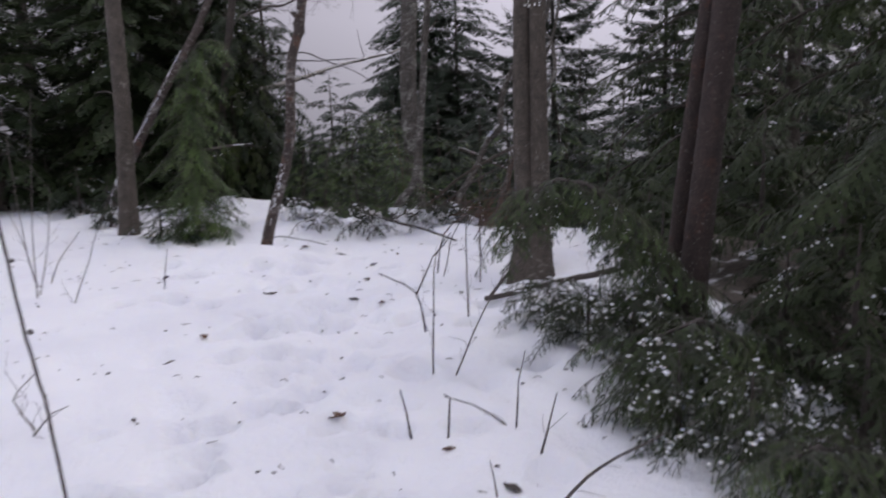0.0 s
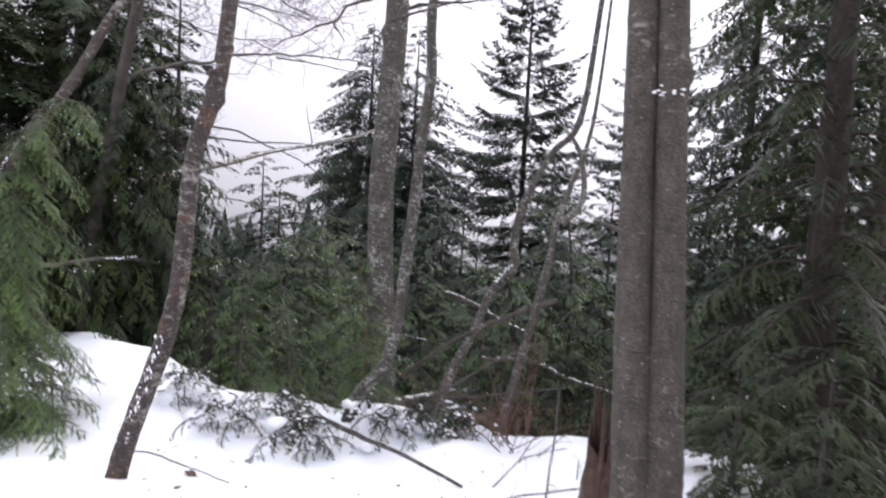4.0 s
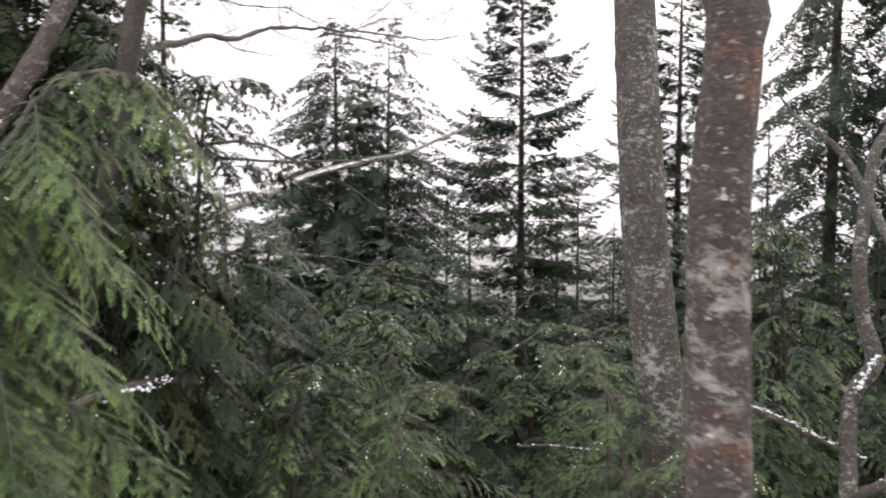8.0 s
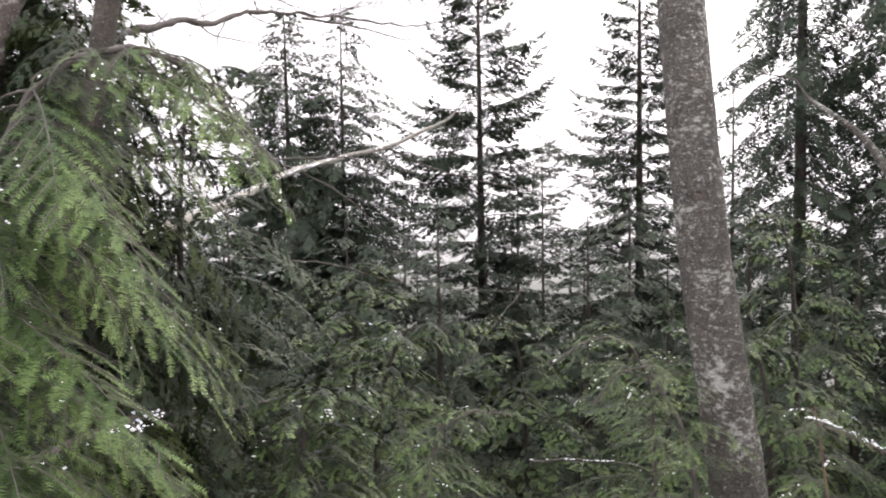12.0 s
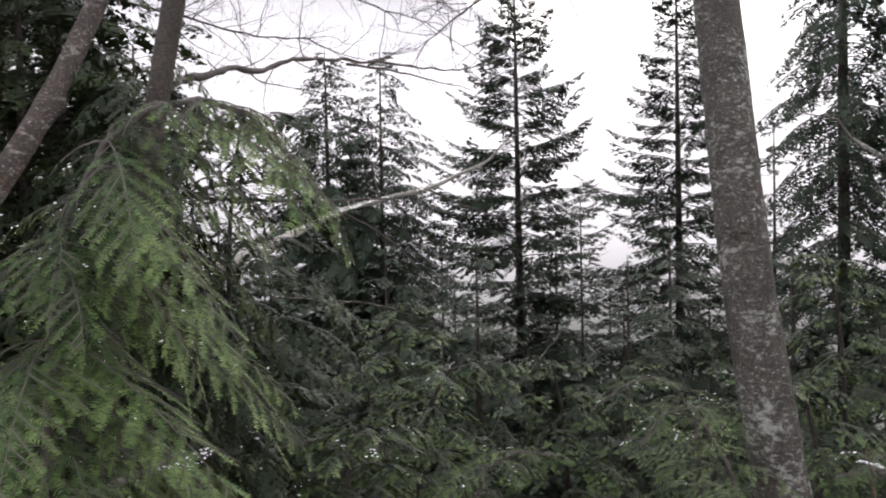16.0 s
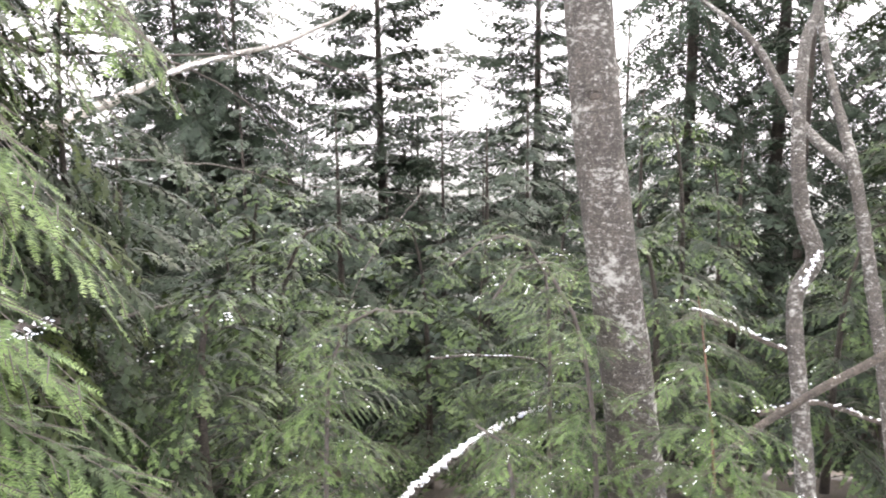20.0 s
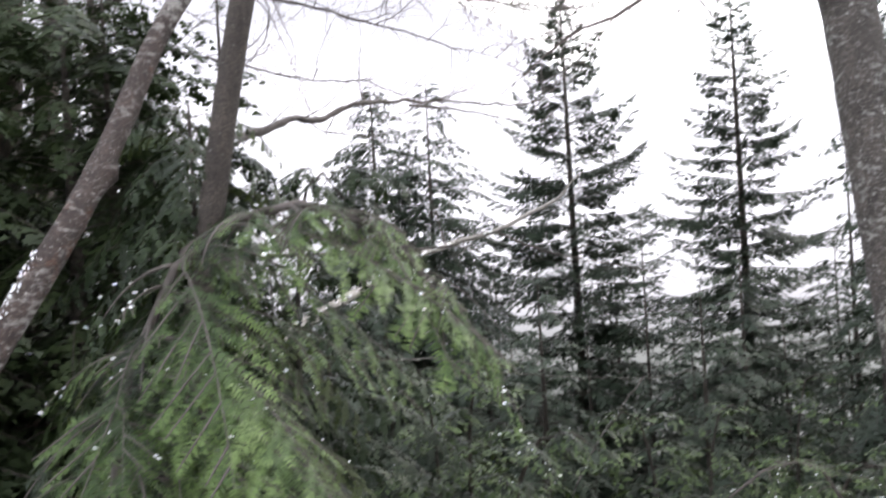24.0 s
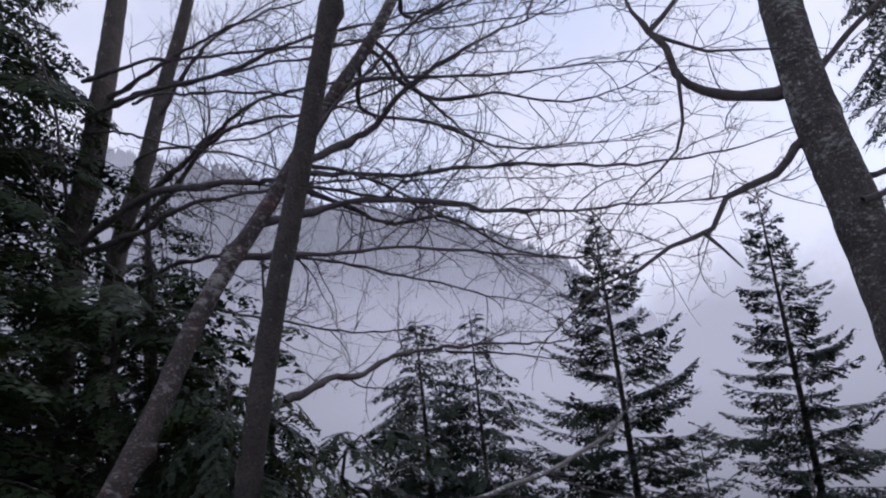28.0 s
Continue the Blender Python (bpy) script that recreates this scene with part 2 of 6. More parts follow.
NEEDLE_FROST = needles("wilted_grey_needles", (0.034, 0.04, 0.028), (0.072, 0.084, 0.058), (0.125, 0.14, 0.105), 0.5, 0.15)
NEEDLE_FIR = needles("fir_needles", (0.019, 0.028, 0.018), (0.039, 0.055, 0.034), (0.064, 0.082, 0.052), 0.55, 0.12)
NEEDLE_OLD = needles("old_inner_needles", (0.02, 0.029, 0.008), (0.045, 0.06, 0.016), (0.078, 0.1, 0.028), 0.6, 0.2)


# ---- mesh helpers ----
class Geo:
    """Collects vertices and faces with a material slot, and links them as one mesh object."""

    def __init__(self):
        self.v, self.f, self.n = [], [], 0

    def add(self, verts, faces, slot=0, smooth=True):
        self.v.append(np.asarray(verts, float).reshape(-1, 3))
        self.f.append((np.asarray(faces, int) + self.n, slot, smooth))
        self.n += len(self.v[-1])

    def tris(self, soup, slot=0):
        soup = np.asarray(soup).reshape(-1, 3)
        self.add(soup, np.arange(len(soup)).reshape(-1, 3), slot, False)

    def make(self, name, mats, parent=None, label=""):
        me = bpy.data.meshes.new(name)
        v = np.concatenate(self.v)
        me.vertices.add(len(v))
        me.vertices.foreach_set("co", v.ravel().astype(np.float32))
        loops = np.concatenate([f.ravel() for f, _, _ in self.f])
        sizes = np.concatenate([np.full(len(f), f.shape[1]) for f, _, _ in self.f])
        me.loops.add(len(loops))
        me.loops.foreach_set("vertex_index", loops.astype(np.int32))
        me.polygons.add(len(sizes))
        me.polygons.foreach_set("loop_start", (np.cumsum(sizes) - sizes).astype(np.int32))
        me.polygons.foreach_set("material_index", np.concatenate([np.full(len(f), s) for f, s, _ in self.f]).astype(np.int32))
        me.polygons.foreach_set("use_smooth", np.concatenate([np.full(len(f), s) for f, _, s in self.f]))
        me.update(calc_edges=True)
        for m in mats:
            me.materials.append(m)
        ob = new(name, me)
        if parent:
            ob.parent = parent
        fine = name in ("snow_dusting", "snow_cap", "twig_spray", "frond_tangle", "splintered_rim")
        if label or fine:
            tagged(ob, label, kind="stuff" if fine else "")
        return ob


def smooth_line(points, step):
    """A Catmull-Rom line through the points, cut to about the given step."""
    p = np.asarray(points, float)
    p = np.vstack([2 * p[0] - p[1], p, 2 * p[-1] - p[-2]])
    out = []
    for i in range(1, len(p) - 2):
        n = max(1, int(np.linalg.norm(p[i + 1] - p[i]) / step))
        for u in np.arange(n) / n:
            a, b, c, d = p[i - 1], p[i], p[i + 1], p[i + 2]
            out.append(0.5 * (2 * b + (c - a) * u + (2 * a - 5 * b + 4 * c - d) * u**2 + (3 * b - a - 3 * c + d) * u**3))
    out.append(p[-2])
    return np.array(out)


def tube(line, radii, sides, rough=0.0, seed=0, close=True):
    """Rings of vertices along a line, joined by quads; rough: uneven radius, as a share."""
    line = np.asarray(line, float)
    n = len(line)
    radii = np.broadcast_to(np.asarray(radii, float), (n,))
    tang = np.gradient(line, axis=0)
    tang /= np.linalg.norm(tang, axis=1, keepdims=True) + 1e-9
    ref = np.array([0.31, 0.9, 0.17]) if abs(tang[0][1]) < 0.8 else np.array([1.0, 0.1, 0.2])
    u = np.cross(tang, ref)
    u /= np.linalg.norm(u, axis=1, keepdims=True) + 1e-9
    w = np.cross(tang, u)
    a = np.arange(sides) * 2 * np.pi / sides
    r = radii[:, None] * np.ones(sides)
    if rough:
        rng = np.random.default_rng(seed)
        wob = sum(rng.normal(0, 1) * np.cos(k * a[None, :] + rng.uniform(0, 6) + np.cumsum(rng.normal(0, 0.12, n))[:, None]) for k in (1, 2, 3)) / 3
        r = r * (1 + rough * wob + rough * 0.35 * rng.normal(0, 1, (n, sides)))
    v = line[:, None] + r[..., None] * (np.cos(a)[None, :, None] * u[:, None] + np.sin(a)[None, :, None] * w[:, None])
    i, j = np.meshgrid(np.arange(n - 1), np.arange(sides), indexing="ij")
    k = (j + 1) % sides
    f = np.stack([i * sides + j, i * sides + k, (i + 1) * sides + k, (i + 1) * sides + j], -1).reshape(-1, 4)
    return v.reshape(-1, 3), f


def blob_template():
    bm = bmesh.new()
    bmesh.ops.create_icosphere(bm, subdivisions=1, radius=1)
    v = np.array([x.co[:] for x in bm.verts])
    f = np.array([[q.index for q in x.verts] for x in bm.faces])
    bm.free()
    return v, f


BLOB_V, BLOB_F = blob_template()
OCTA_V = np.array([(1, 0, 0), (0, 1, 0), (-1, 0, 0), (0, -1, 0), (0, 0, 1), (0, 0, -1)], float)
OCTA_F = np.array([(0, 1, 4), (1, 2, 4), (2, 3, 4), (3, 0, 4), (1, 0, 5), (2, 1, 5), (3, 2, 5), (0, 3, 5)])


def fleck(geo, at, size, rng):
    """A fleck of frozen snow."""
    geo.add(OCTA_V * np.array(size) * rng.uniform(0.5, 1.5, 3) + at, OCTA_F)


def blob(geo, at, size, rng, slot=0):
    """A small uneven lump of snow."""
    s = np.array(size) * rng.uniform(0.7, 1.3, 3)
    geo.add(BLOB_V * s * (1 + 0.25 * rng.normal(0, 1, (len(BLOB_V), 1))) + at, BLOB_F, slot)


def thing(name, label, category, group="", kind="", at=(0, 0, 0)):
    ob = new(name)
    ob.empty_display_size = 0.2
    return tagged(ob, label, category, group, kind)


# ---- ground ----
def smooth(a, b, x):
    u = np.clip((x - a) / (b - a), 0, 1)
    return u * u * (3 - 2 * u)


DENTS = [(0.62, 6.35, 0.13, 0.05), (0.95, 6.1, 0.12, 0.045), (0.35, 6.75, 0.14, 0.05), (0.75, 6.85, 0.11, 0.04), (1.15, 6.55, 0.1, 0.035), (0.15, 6.2, 0.12, 0.04),
         (1.05, 5.65, 0.12, 0.045), (0.72, 5.3, 0.11, 0.04), (1.35, 5.2, 0.12, 0.035), (0.1, 7.2, 0.13, 0.04), (-0.35, 7.0, 0.12, 0.035), (-0.7, 6.6, 0.13, 0.04),
         (0.55, 7.6, 0.1, 0.03), (1.5, 6.0, 0.1, 0.03), (0.4, 5.0, 0.13, 0.035), (1.9, 5.6, 0.1, 0.03), (-0.1, 5.6, 0.12, 0.03), (1.6, 4.6, 0.12, 0.03), (0.9, 4.3, 0.14, 0.035)]


def scuffs():
    """Footprints and dents in two loose tracks over the clearing."""
    r = np.random.default_rng(88)
    out = []
    for k in range(130):
        u = r.uniform(0, 1)
        cx, cy = (2.3 - 2.6 * u + r.normal(0, 0.35), 2.6 + 5.0 * u + r.normal(0, 0.2)) if k % 3 else (r.uniform(-1.5, 2.4), r.uniform(3.0, 8.2))
        out.append((cx, cy, r.uniform(0.055, 0.11), r.uniform(0.035, 0.07)))
    return out


DENTS += scuffs()


def ground_z(x, y):
    """Height of the snow: a gentle rise to a crest, then a steep wooded slope into the valley."""
    x, y = np.asarray(x, float), np.asarray(y, float)
    crest = 9.5 + 0.42 * np.maximum(0, -1.8 - x) - 0.25 * np.maximum(0, x - 1.5)
    d = y - crest
    z = 0.028 * (np.clip(y, -30, None) - 4.0) - 0.05
    z = np.where(y < -30, 0.028 * -34, z)
    over = np.maximum(d, 0)
    z = z - 0.45 * (np.sqrt(over**2 + 0.49) - 0.7) * smooth(-0.2, 0.6, d) - 0.028 * over
    side = np.maximum(0, x - 3.1)
    z = z - 0.35 * (np.sqrt(side**2 + 0.25) - 0.5) * (1 - smooth(0, 8, d))
    z = np.maximum(z, -70)
    lumps = 0.035 * np.sin(1.9 * x + 0.7 * np.sin(1.3 * y)) * np.sin(1.6 * y + 0.9) + 0.024 * np.sin(4.3 * x + 1.1 * y) * np.sin(3.7 * y - 2.1 * x)
    lumps += 0.018 * np.sin(9.1 * x + 3.0 * np.sin(2.3 * y)) * np.sin(8.3 * y + 2.0 * np.sin(3.1 * x))
    z = z + lumps
    for cx, cy, r, depth in DENTS:
        q = ((x - cx) ** 2 + (y - cy) ** 2) / r**2
        z = z - 1.7 * depth * np.exp(-q * q) + 0.25 * depth * np.exp(-((np.sqrt(q) - 1.5) ** 2) * 6)
    for cx, cy, r, h in ((0.1, 9.35, 0.3, 0.14), (-0.75, 9.1, 0.35, 0.1), (0.6, 9.2, 0.25, 0.08), (-0.3, 9.0, 0.22, 0.08), (-1.3, 9.3, 0.4, 0.12), (1.9, 8.3, 0.3, 0.08), (1.1, 8.9, 0.3, 0.06), (-2.3, 9.6, 0.5, 0.1)):
        z = z + h * np.exp(-((x - cx) ** 2 + (y - cy) ** 2) / r**2)
    z = z - 0.09 * np.exp(-((x - 1.42) ** 2 / 0.03 + (y - 7.55) ** 2 / 0.05)) + 0.05 * np.exp(-((x - 1.62) ** 2 + (y - 7.3) ** 2) / 0.05)
    along, across = 0.91 * (x + 2.45) - 0.41 * (y - 10.5), 0.41 * (x + 2.45) + 0.91 * (y - 10.5)
    z = z + 0.31 * np.exp(-((along / 0.95) ** 4)) * np.exp(-((across / 0.32) ** 2))
    z = z + 0.16 * np.exp(-((x + 0.75) ** 2 / 0.25 + (y - 7.95) ** 2 / 0.12))
    return z


def graded(lo, hi, a, b, step, grow=1.15):
    """Coordinates that are fine between a and b and coarser outwards."""
    mid = list(np.arange(a, b + step / 2, step))
    d, right = step, [mid[-1]]
    while right[-1] < hi:
        d *= grow
        right.append(right[-1] + d)
    d, left = step, [mid[0]]
    while left[-1] > lo:
        d *= grow
        left.append(left[-1] - d)
    return np.array(left[:0:-1] + mid + right[1:])


def build_ground():
    gx, gy = graded(-700, 700, -2.6, 3.2, 0.033), graded(-300, 900, 2.4, 9.6, 0.033)
    x, y = np.meshgrid(gx, gy)
    v = np.stack([x, y, ground_z(x, y)], -1).reshape(-1, 3)
    i, j = np.meshgrid(np.arange(len(gy) - 1), np.arange(len(gx) - 1), indexing="ij")
    k = i * len(gx) + j
    f = np.stack([k, k + 1, k + len(gx) + 1, k + len(gx)], -1).reshape(-1, 4)
    g = Geo()
    g.add(v, f)
    tagged(g.make("ground", [FLOOR]), "snow-covered forest floor with footprints and specks of litter", "snow", kind="structure")


build_ground()


def on_ground(x, y, lift=0.0):
    return np.array([x, y, float(ground_z(x, y)) + lift])


# ---- evergreen trees ----
def spray(length, gap, shoot, needle, width, step, seed, kind="ribbon", spread=44, feather=1.0):
    """A flat bough: side shoots left and right of an axis along x, feathered again with short ones, each with two rows of needles.
    Triangles, whether each is on this year's growth, and the shoots' lines."""
    rng = np.random.default_rng(seed)
    out, young, lines = [], [], []

    def row(a, b, share=0.45):
        n = max(2, int(np.linalg.norm(b - a) / step))
        d = (b - a) / np.linalg.norm(b - a)
        side = np.array([-d[1], d[0], 0.0]) / (np.hypot(d[0], d[1]) + 1e-9)
        s = (np.arange(n) + (rng.uniform(0.3, 0.7, n) if kind == "needle" else rng.uniform(0, 1, n))) / n
        sag = -0.10 * np.linalg.norm(b - a) * s**2
        base = a + s[:, None] * (b - a) + sag[:, None] * np.array([0, 0, 1.0])
        size = needle * np.minimum(1, (1 - s) * 3 + 0.5) * (rng.uniform(0.85, 1.08, n) if kind == "needle" else rng.uniform(0.72, 1.15, n))
        if kind != "needle":
            ahead = size[:, None] * (rng.uniform(0.3, 0.65, n)[:, None] * d)
            out.append(np.stack([base - width * d, base + ahead + size[:, None] * side + rng.normal(0, 0.11 * needle, (n, 3)), base + ahead - size[:, None] * side + rng.normal(0, 0.11 * needle, (n, 3))], 1))
            young.append(s > 1 - share)
            return
        for sign in (-1, 1):
            ang = np.radians(rng.normal(66, 5, n))
            tip = base + size[:, None] * (np.cos(ang)[:, None] * d + sign * np.sin(ang)[:, None] * side)
            tip[:, 2] += rng.normal(0.08 * needle, 0.1 * needle, n)
            half = 0.5 * width * d
            out.append(np.stack([base - half, base + half, tip], 1))
            young.append(s + rng.normal(0, 0.12, n) > 1 - share)

    n = max(4, int(length / gap))
    twig_gap = max(0.024, 0.75 * gap)
    for i in range(n):
        for sign in (-1, 1):
            u = 0.05 + 0.93 * (i + rng.uniform(0, 0.9)) / n
            if rng.random() < 0.06:
                continue
            l = shoot * (1.06 - u) ** 0.75 * min(1, 0.3 + 3.0 * u) * rng.uniform(0.72, 1.15)
            ang = np.radians(rng.normal(spread - 8 * u, 6)) * sign
            a = np.array([u * length, 0, 0.0])
            b = a + l * np.array([np.cos(ang), np.sin(ang), rng.normal(-0.08, 0.08)])
            row(a, b)
            lines.append((a, b))
            if l < 2.2 * needle + 0.03:
                continue
            m = max(int(l > 0.085), int(0.75 * feather * l / twig_gap))
            for j in range(m):
                for s2 in (-1, 1):
                    v = 0.16 + 0.72 * (j + rng.uniform(0, 0.8)) / m
                    e_len = ((0.26 + 0.14 * feather) * l * (1 - v) + 0.7 * needle) * rng.uniform(0.7, 1.15)
                    c = a + v * (b - a) + np.array([0, 0, -0.10 * l * v * v])
                    turn = ang + s2 * np.radians(rng.normal(46, 6))
                    row(c, c + e_len * np.array([np.cos(turn), np.sin(turn), rng.normal(-0.12, 0.08)]), 0.6)
    row(np.array([0.2 * length, 0, 0.0]), np.array([length, 0, 0.0]), 0.25)
    return np.concatenate(out), np.concatenate(young), lines


LOD = {
    # lengths of template, gap between shoots, shoot, needle, width, step
    "near": [(l, 0.032 + 0.012 * l, 0.2 * l + 0.06, 0.0115, 0.0029, 0.0038, "needle", 46, 0.0) for l in (0.2, 0.35, 0.55, 0.85)],
    "young": [(l, 0.038 + 0.012 * l, 0.22 * l + 0.065, 0.013, 0.0042, 0.0056, "needle", 47, 0.0) for l in (0.2, 0.35, 0.55, 0.85)],
    "mid": [(l, 0.046 + 0.012 * l, 0.24 * l + 0.07, 0.0135, 0.006, 0.0078, "ribbon", 46, 0.0) for l in (0.25, 0.45, 0.75, 1.1)],
    "wide": [(l, 0.085, 0.28 * l + 0.09, 0.03, 0.0135, 0.035, "ribbon", 44, 1.0) for l in (0.5, 0.9, 1.4, 2.0)],
    "fir": [(l, 0.07 + 0.02 * l, 0.24 * l + 0.15, 0.034, 0.022, 0.03, "ribbon", 50, 1.0) for l in (0.35, 0.7, 1.2, 1.8)],
    "far": [(l, 0.1, 0.26 * l + 0.12, 0.032, 0.0235, 0.045, "ribbon", 46, 1.0) for l in (0.35, 0.7, 1.2, 1.8, 2.6)],
}
SPRAYS = {key: [[spray(*row[:6], seed=31 * i + 7 * k + len(key), kind=row[6], spread=row[7], feather=row[8]) for k in range(3)] for i, row in enumerate(rows)] for key, rows in LOD.items()}


def bough(geo, lod, at, az, length, rise, droop, roll, rng, wood=0.006, cross=0.5, snow=None, tips=0.0, twigs=False, foot=0.0, slot=0, leafy=None, fresh=None):
    """One bough: a template bent along its falling curve, with its woody axis. Slots: 0 needles, 1 wood; fresh: slot of the young needles."""
    sizes = [r[0] for r in LOD[lod]]
    i = int(np.argmin([abs(np.log(length / s)) for s in sizes]))
    tri, new_growth, lines = SPRAYS[lod][i][int(rng.integers(3))]
    k = length / sizes[i]
    ca, sa, cr, sr = np.cos(az), np.sin(az), np.cos(roll), np.sin(roll)
    kink = rng.normal(0, 0.10)

    grid = np.linspace(0, 1.05, 43)
    fall = np.arctan(rise - 2 * droop * grid + 4 * tips * grid**3)
    run_x = np.r_[0, np.cumsum(np.cos(0.5 * (fall[1:] + fall[:-1])))] * length * grid[1]
    run_z = np.r_[0, np.cumsum(np.sin(0.5 * (fall[1:] + fall[:-1])))] * length * grid[1]

    def bend(p):
        p = p * k
        s = p[..., 0] / length
        y, z = p[..., 1] * cr - p[..., 2] * sr, p[..., 1] * sr + p[..., 2] * cr
        z = z - cross * np.abs(p[..., 1]) ** 1.4 * (1 + droop)
        ang = np.interp(s, grid, fall)
        x = np.interp(s, grid, run_x) - z * np.sin(ang)
        z = np.interp(s, grid, run_z) + z * np.cos(ang)
        y = y + length * kink * s**2
        return np.stack([ca * x - sa * y, sa * x + ca * y, z], -1) + at

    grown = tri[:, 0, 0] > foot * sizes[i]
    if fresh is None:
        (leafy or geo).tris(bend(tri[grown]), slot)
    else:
        # young ends are paler; the darker bases also stand for shade inside
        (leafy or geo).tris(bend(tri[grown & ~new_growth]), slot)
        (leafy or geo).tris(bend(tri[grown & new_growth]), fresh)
    axis = bend(np.stack([np.linspace(0, sizes[i] * 0.96, 7), np.zeros(7), np.zeros(7)], 1))
    geo.add(*tube(axis, np.linspace(wood, 0.25 * wood, 7), 4), 1)
    if twigs:
        for a, b in lines[::2]:
            (leafy or geo).add(*tube(bend(np.array([a, 0.5 * (a + b), b])), [0.0018, 0.0014, 0.0008], 3), 1)
    if snow is not None and rng.random() < snow[1]:
        mid_s = rng.uniform(0.3, 0.85)
        for _ in range(int(rng.integers(3, 10))):
            a, b = lines[int(min(len(lines) - 1, max(0, rng.normal(mid_s, 0.12) * len(lines))))]
            p = bend(a + rng.uniform(0, 1) * (b - a) + [0, 0, 0.003])
            fleck(snow[0], p, np.array([1.5, 1.2, 0.7]) * rng.uniform(0.25, 0.75) * snow[2], rng)
    return axis


def evergreen(name, label, category, line, radius, boughs, reach, lod, seed, mats=(NEEDLE_MID, BARK_DARK), rise=0.25, droop=0.55, start=0.05, whorl=0,
              snow=0.0, snow_size=0.014, singles=False, group="", profile=0.8, tips=0.0, top=0.1, side=None, foot=0.12, bark_mat=None, cross=0.5, twigs=False, tilt=None, roll=0.16, cap=9.0, arms=(), inner=0, inner_mat=None, fresh=None, lifts=None, low_lod=None):
    """A conifer on a stem line: a tapered trunk and boughs up to reach long, shorter to the top. whorl: boughs per ring (0: scattered)."""
    rng = np.random.default_rng(seed)
    root = thing(name, label, category, group)
    path = smooth_line(line, 0.12)
    n = len(path)
    s = np.linspace(0, 1, n)
    g = Geo()
    g.add(*tube(path, radius * (1 - s) ** 0.85 + (0.004 if radius > 0.006 else 0.0015), 10 if radius > 0.03 else 6, 0.07, seed))
    g.make("trunk", [bark_mat or mats[1]], root)
    crown, frost = Geo(), Geo()
    frosty = (frost, snow, snow_size) if snow else None
    rings = boughs // whorl if whorl else boughs
    if fresh:
        mats = (mats[0], mats[1], mats[2] if len(mats) > 2 else mats[0], fresh)
    young = 3 if fresh else None
    az = rng.uniform(0, 6)

    def on_stem(u):
        f = min(max(u, 0.0), 1.0) * (n - 1)
        k = min(int(f), n - 2)
        return path[k] + (f - k) * (path[k + 1] - path[k])

    for i in range(rings):
        u = start + (0.985 - start) * ((i + (0 if whorl else rng.uniform(0, 1))) / rings) ** 0.92
        for k in range(whorl + int(rng.integers(0, 4)) if whorl else 1):
            between = whorl and k >= whorl
            az += (2 * np.pi / whorl if whorl else 2.4) + rng.normal(0, 0.25)
            if side is not None and np.cos(az - side[0]) < side[1]:
                continue
            foot_at = on_stem(u + (rng.normal(0, 0.5) / n + (0.5 * (0.985 - start) / rings if between else 0) if whorl else 0))
            l = min(cap, reach * (1 - u) ** profile + top) * (rng.uniform(0.3, 0.6) if between else rng.uniform(0.72, 1.15) if whorl else rng.uniform(0.4 if singles else 0.66, 1.14))
            if tilt:
                l *= 1 + tilt[1] * np.cos(az - tilt[0])
            g2 = Geo() if singles else crown
            leaves = Geo() if singles else None
            lift = lifts[0] + (lifts[1] - lifts[0]) * u**1.6 if lifts else rise + 0.25 * u
            bough(g2, lod, foot_at, az, l, lift + rng.normal(0, 0.13 if whorl else 0.08), droop * rng.uniform(0.75, 1.25), rng.normal(0, roll), rng,
                  wood=max(0.0016, 0.17 * radius * (1 - u) + 0.001), snow=frosty, tips=tips, foot=foot, cross=cross, twigs=twigs,
                  slot=0 if singles or len(mats) < 3 else int(2 * (rng.random() < 0.58)), leafy=leaves, fresh=young)
            if singles:
                wood = g2.make("bough", list(mats), root)
                leaves.make("foliage", [mats[0] if len(mats) < 3 or rng.random() < 0.55 else mats[2], mats[1], mats[0], *mats[3:]], wood)
    for u, az, l, lift, fall in arms:
        g2, leaves = Geo(), Geo()
        bough(g2, low_lod or lod if u < 0.25 else lod, on_stem(u), az, l, lift, fall, rng.normal(0, 0.1), rng, wood=0.0022, snow=frosty, foot=0.12, cross=cross, twigs=twigs, leafy=leaves, fresh=young)
        wood = g2.make("bough", list(mats), root)
        leaves.make("foliage", [mats[0], mats[1], mats[0], *mats[3:]], wood)
    # inner boughs, their dark needles painting the shade within the crown
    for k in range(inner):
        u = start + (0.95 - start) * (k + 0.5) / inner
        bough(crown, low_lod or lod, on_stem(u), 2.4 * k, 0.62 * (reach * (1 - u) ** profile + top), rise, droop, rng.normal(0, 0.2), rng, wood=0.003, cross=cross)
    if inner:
        crown.make("inner_foliage", [inner_mat or NEEDLE_MID, mats[1]], root, "inner boughs coloured dark to stand for shade")
    if not singles:
        crown.make("crown", list(mats), root)
    if frost.n:
        frost.make("snow_dusting", [SNOW], root, "small clumps of old snow on the boughs")
    return root


def slope(x, y, top, lean=(0, 0), bow=0.0, seed=0):
    """A stem from the ground at x, y to the height top."""
    base = on_ground(x, y, -0.08)
    h = top - base[2]
    return [base, base + [0.25 * lean[0] + bow, 0.25 * lean[1], 0.33 * h], base + [0.6 * lean[0] + 0.5 * bow, 0.6 * lean[1], 0.7 * h], base + [lean[0], lean[1], h]]


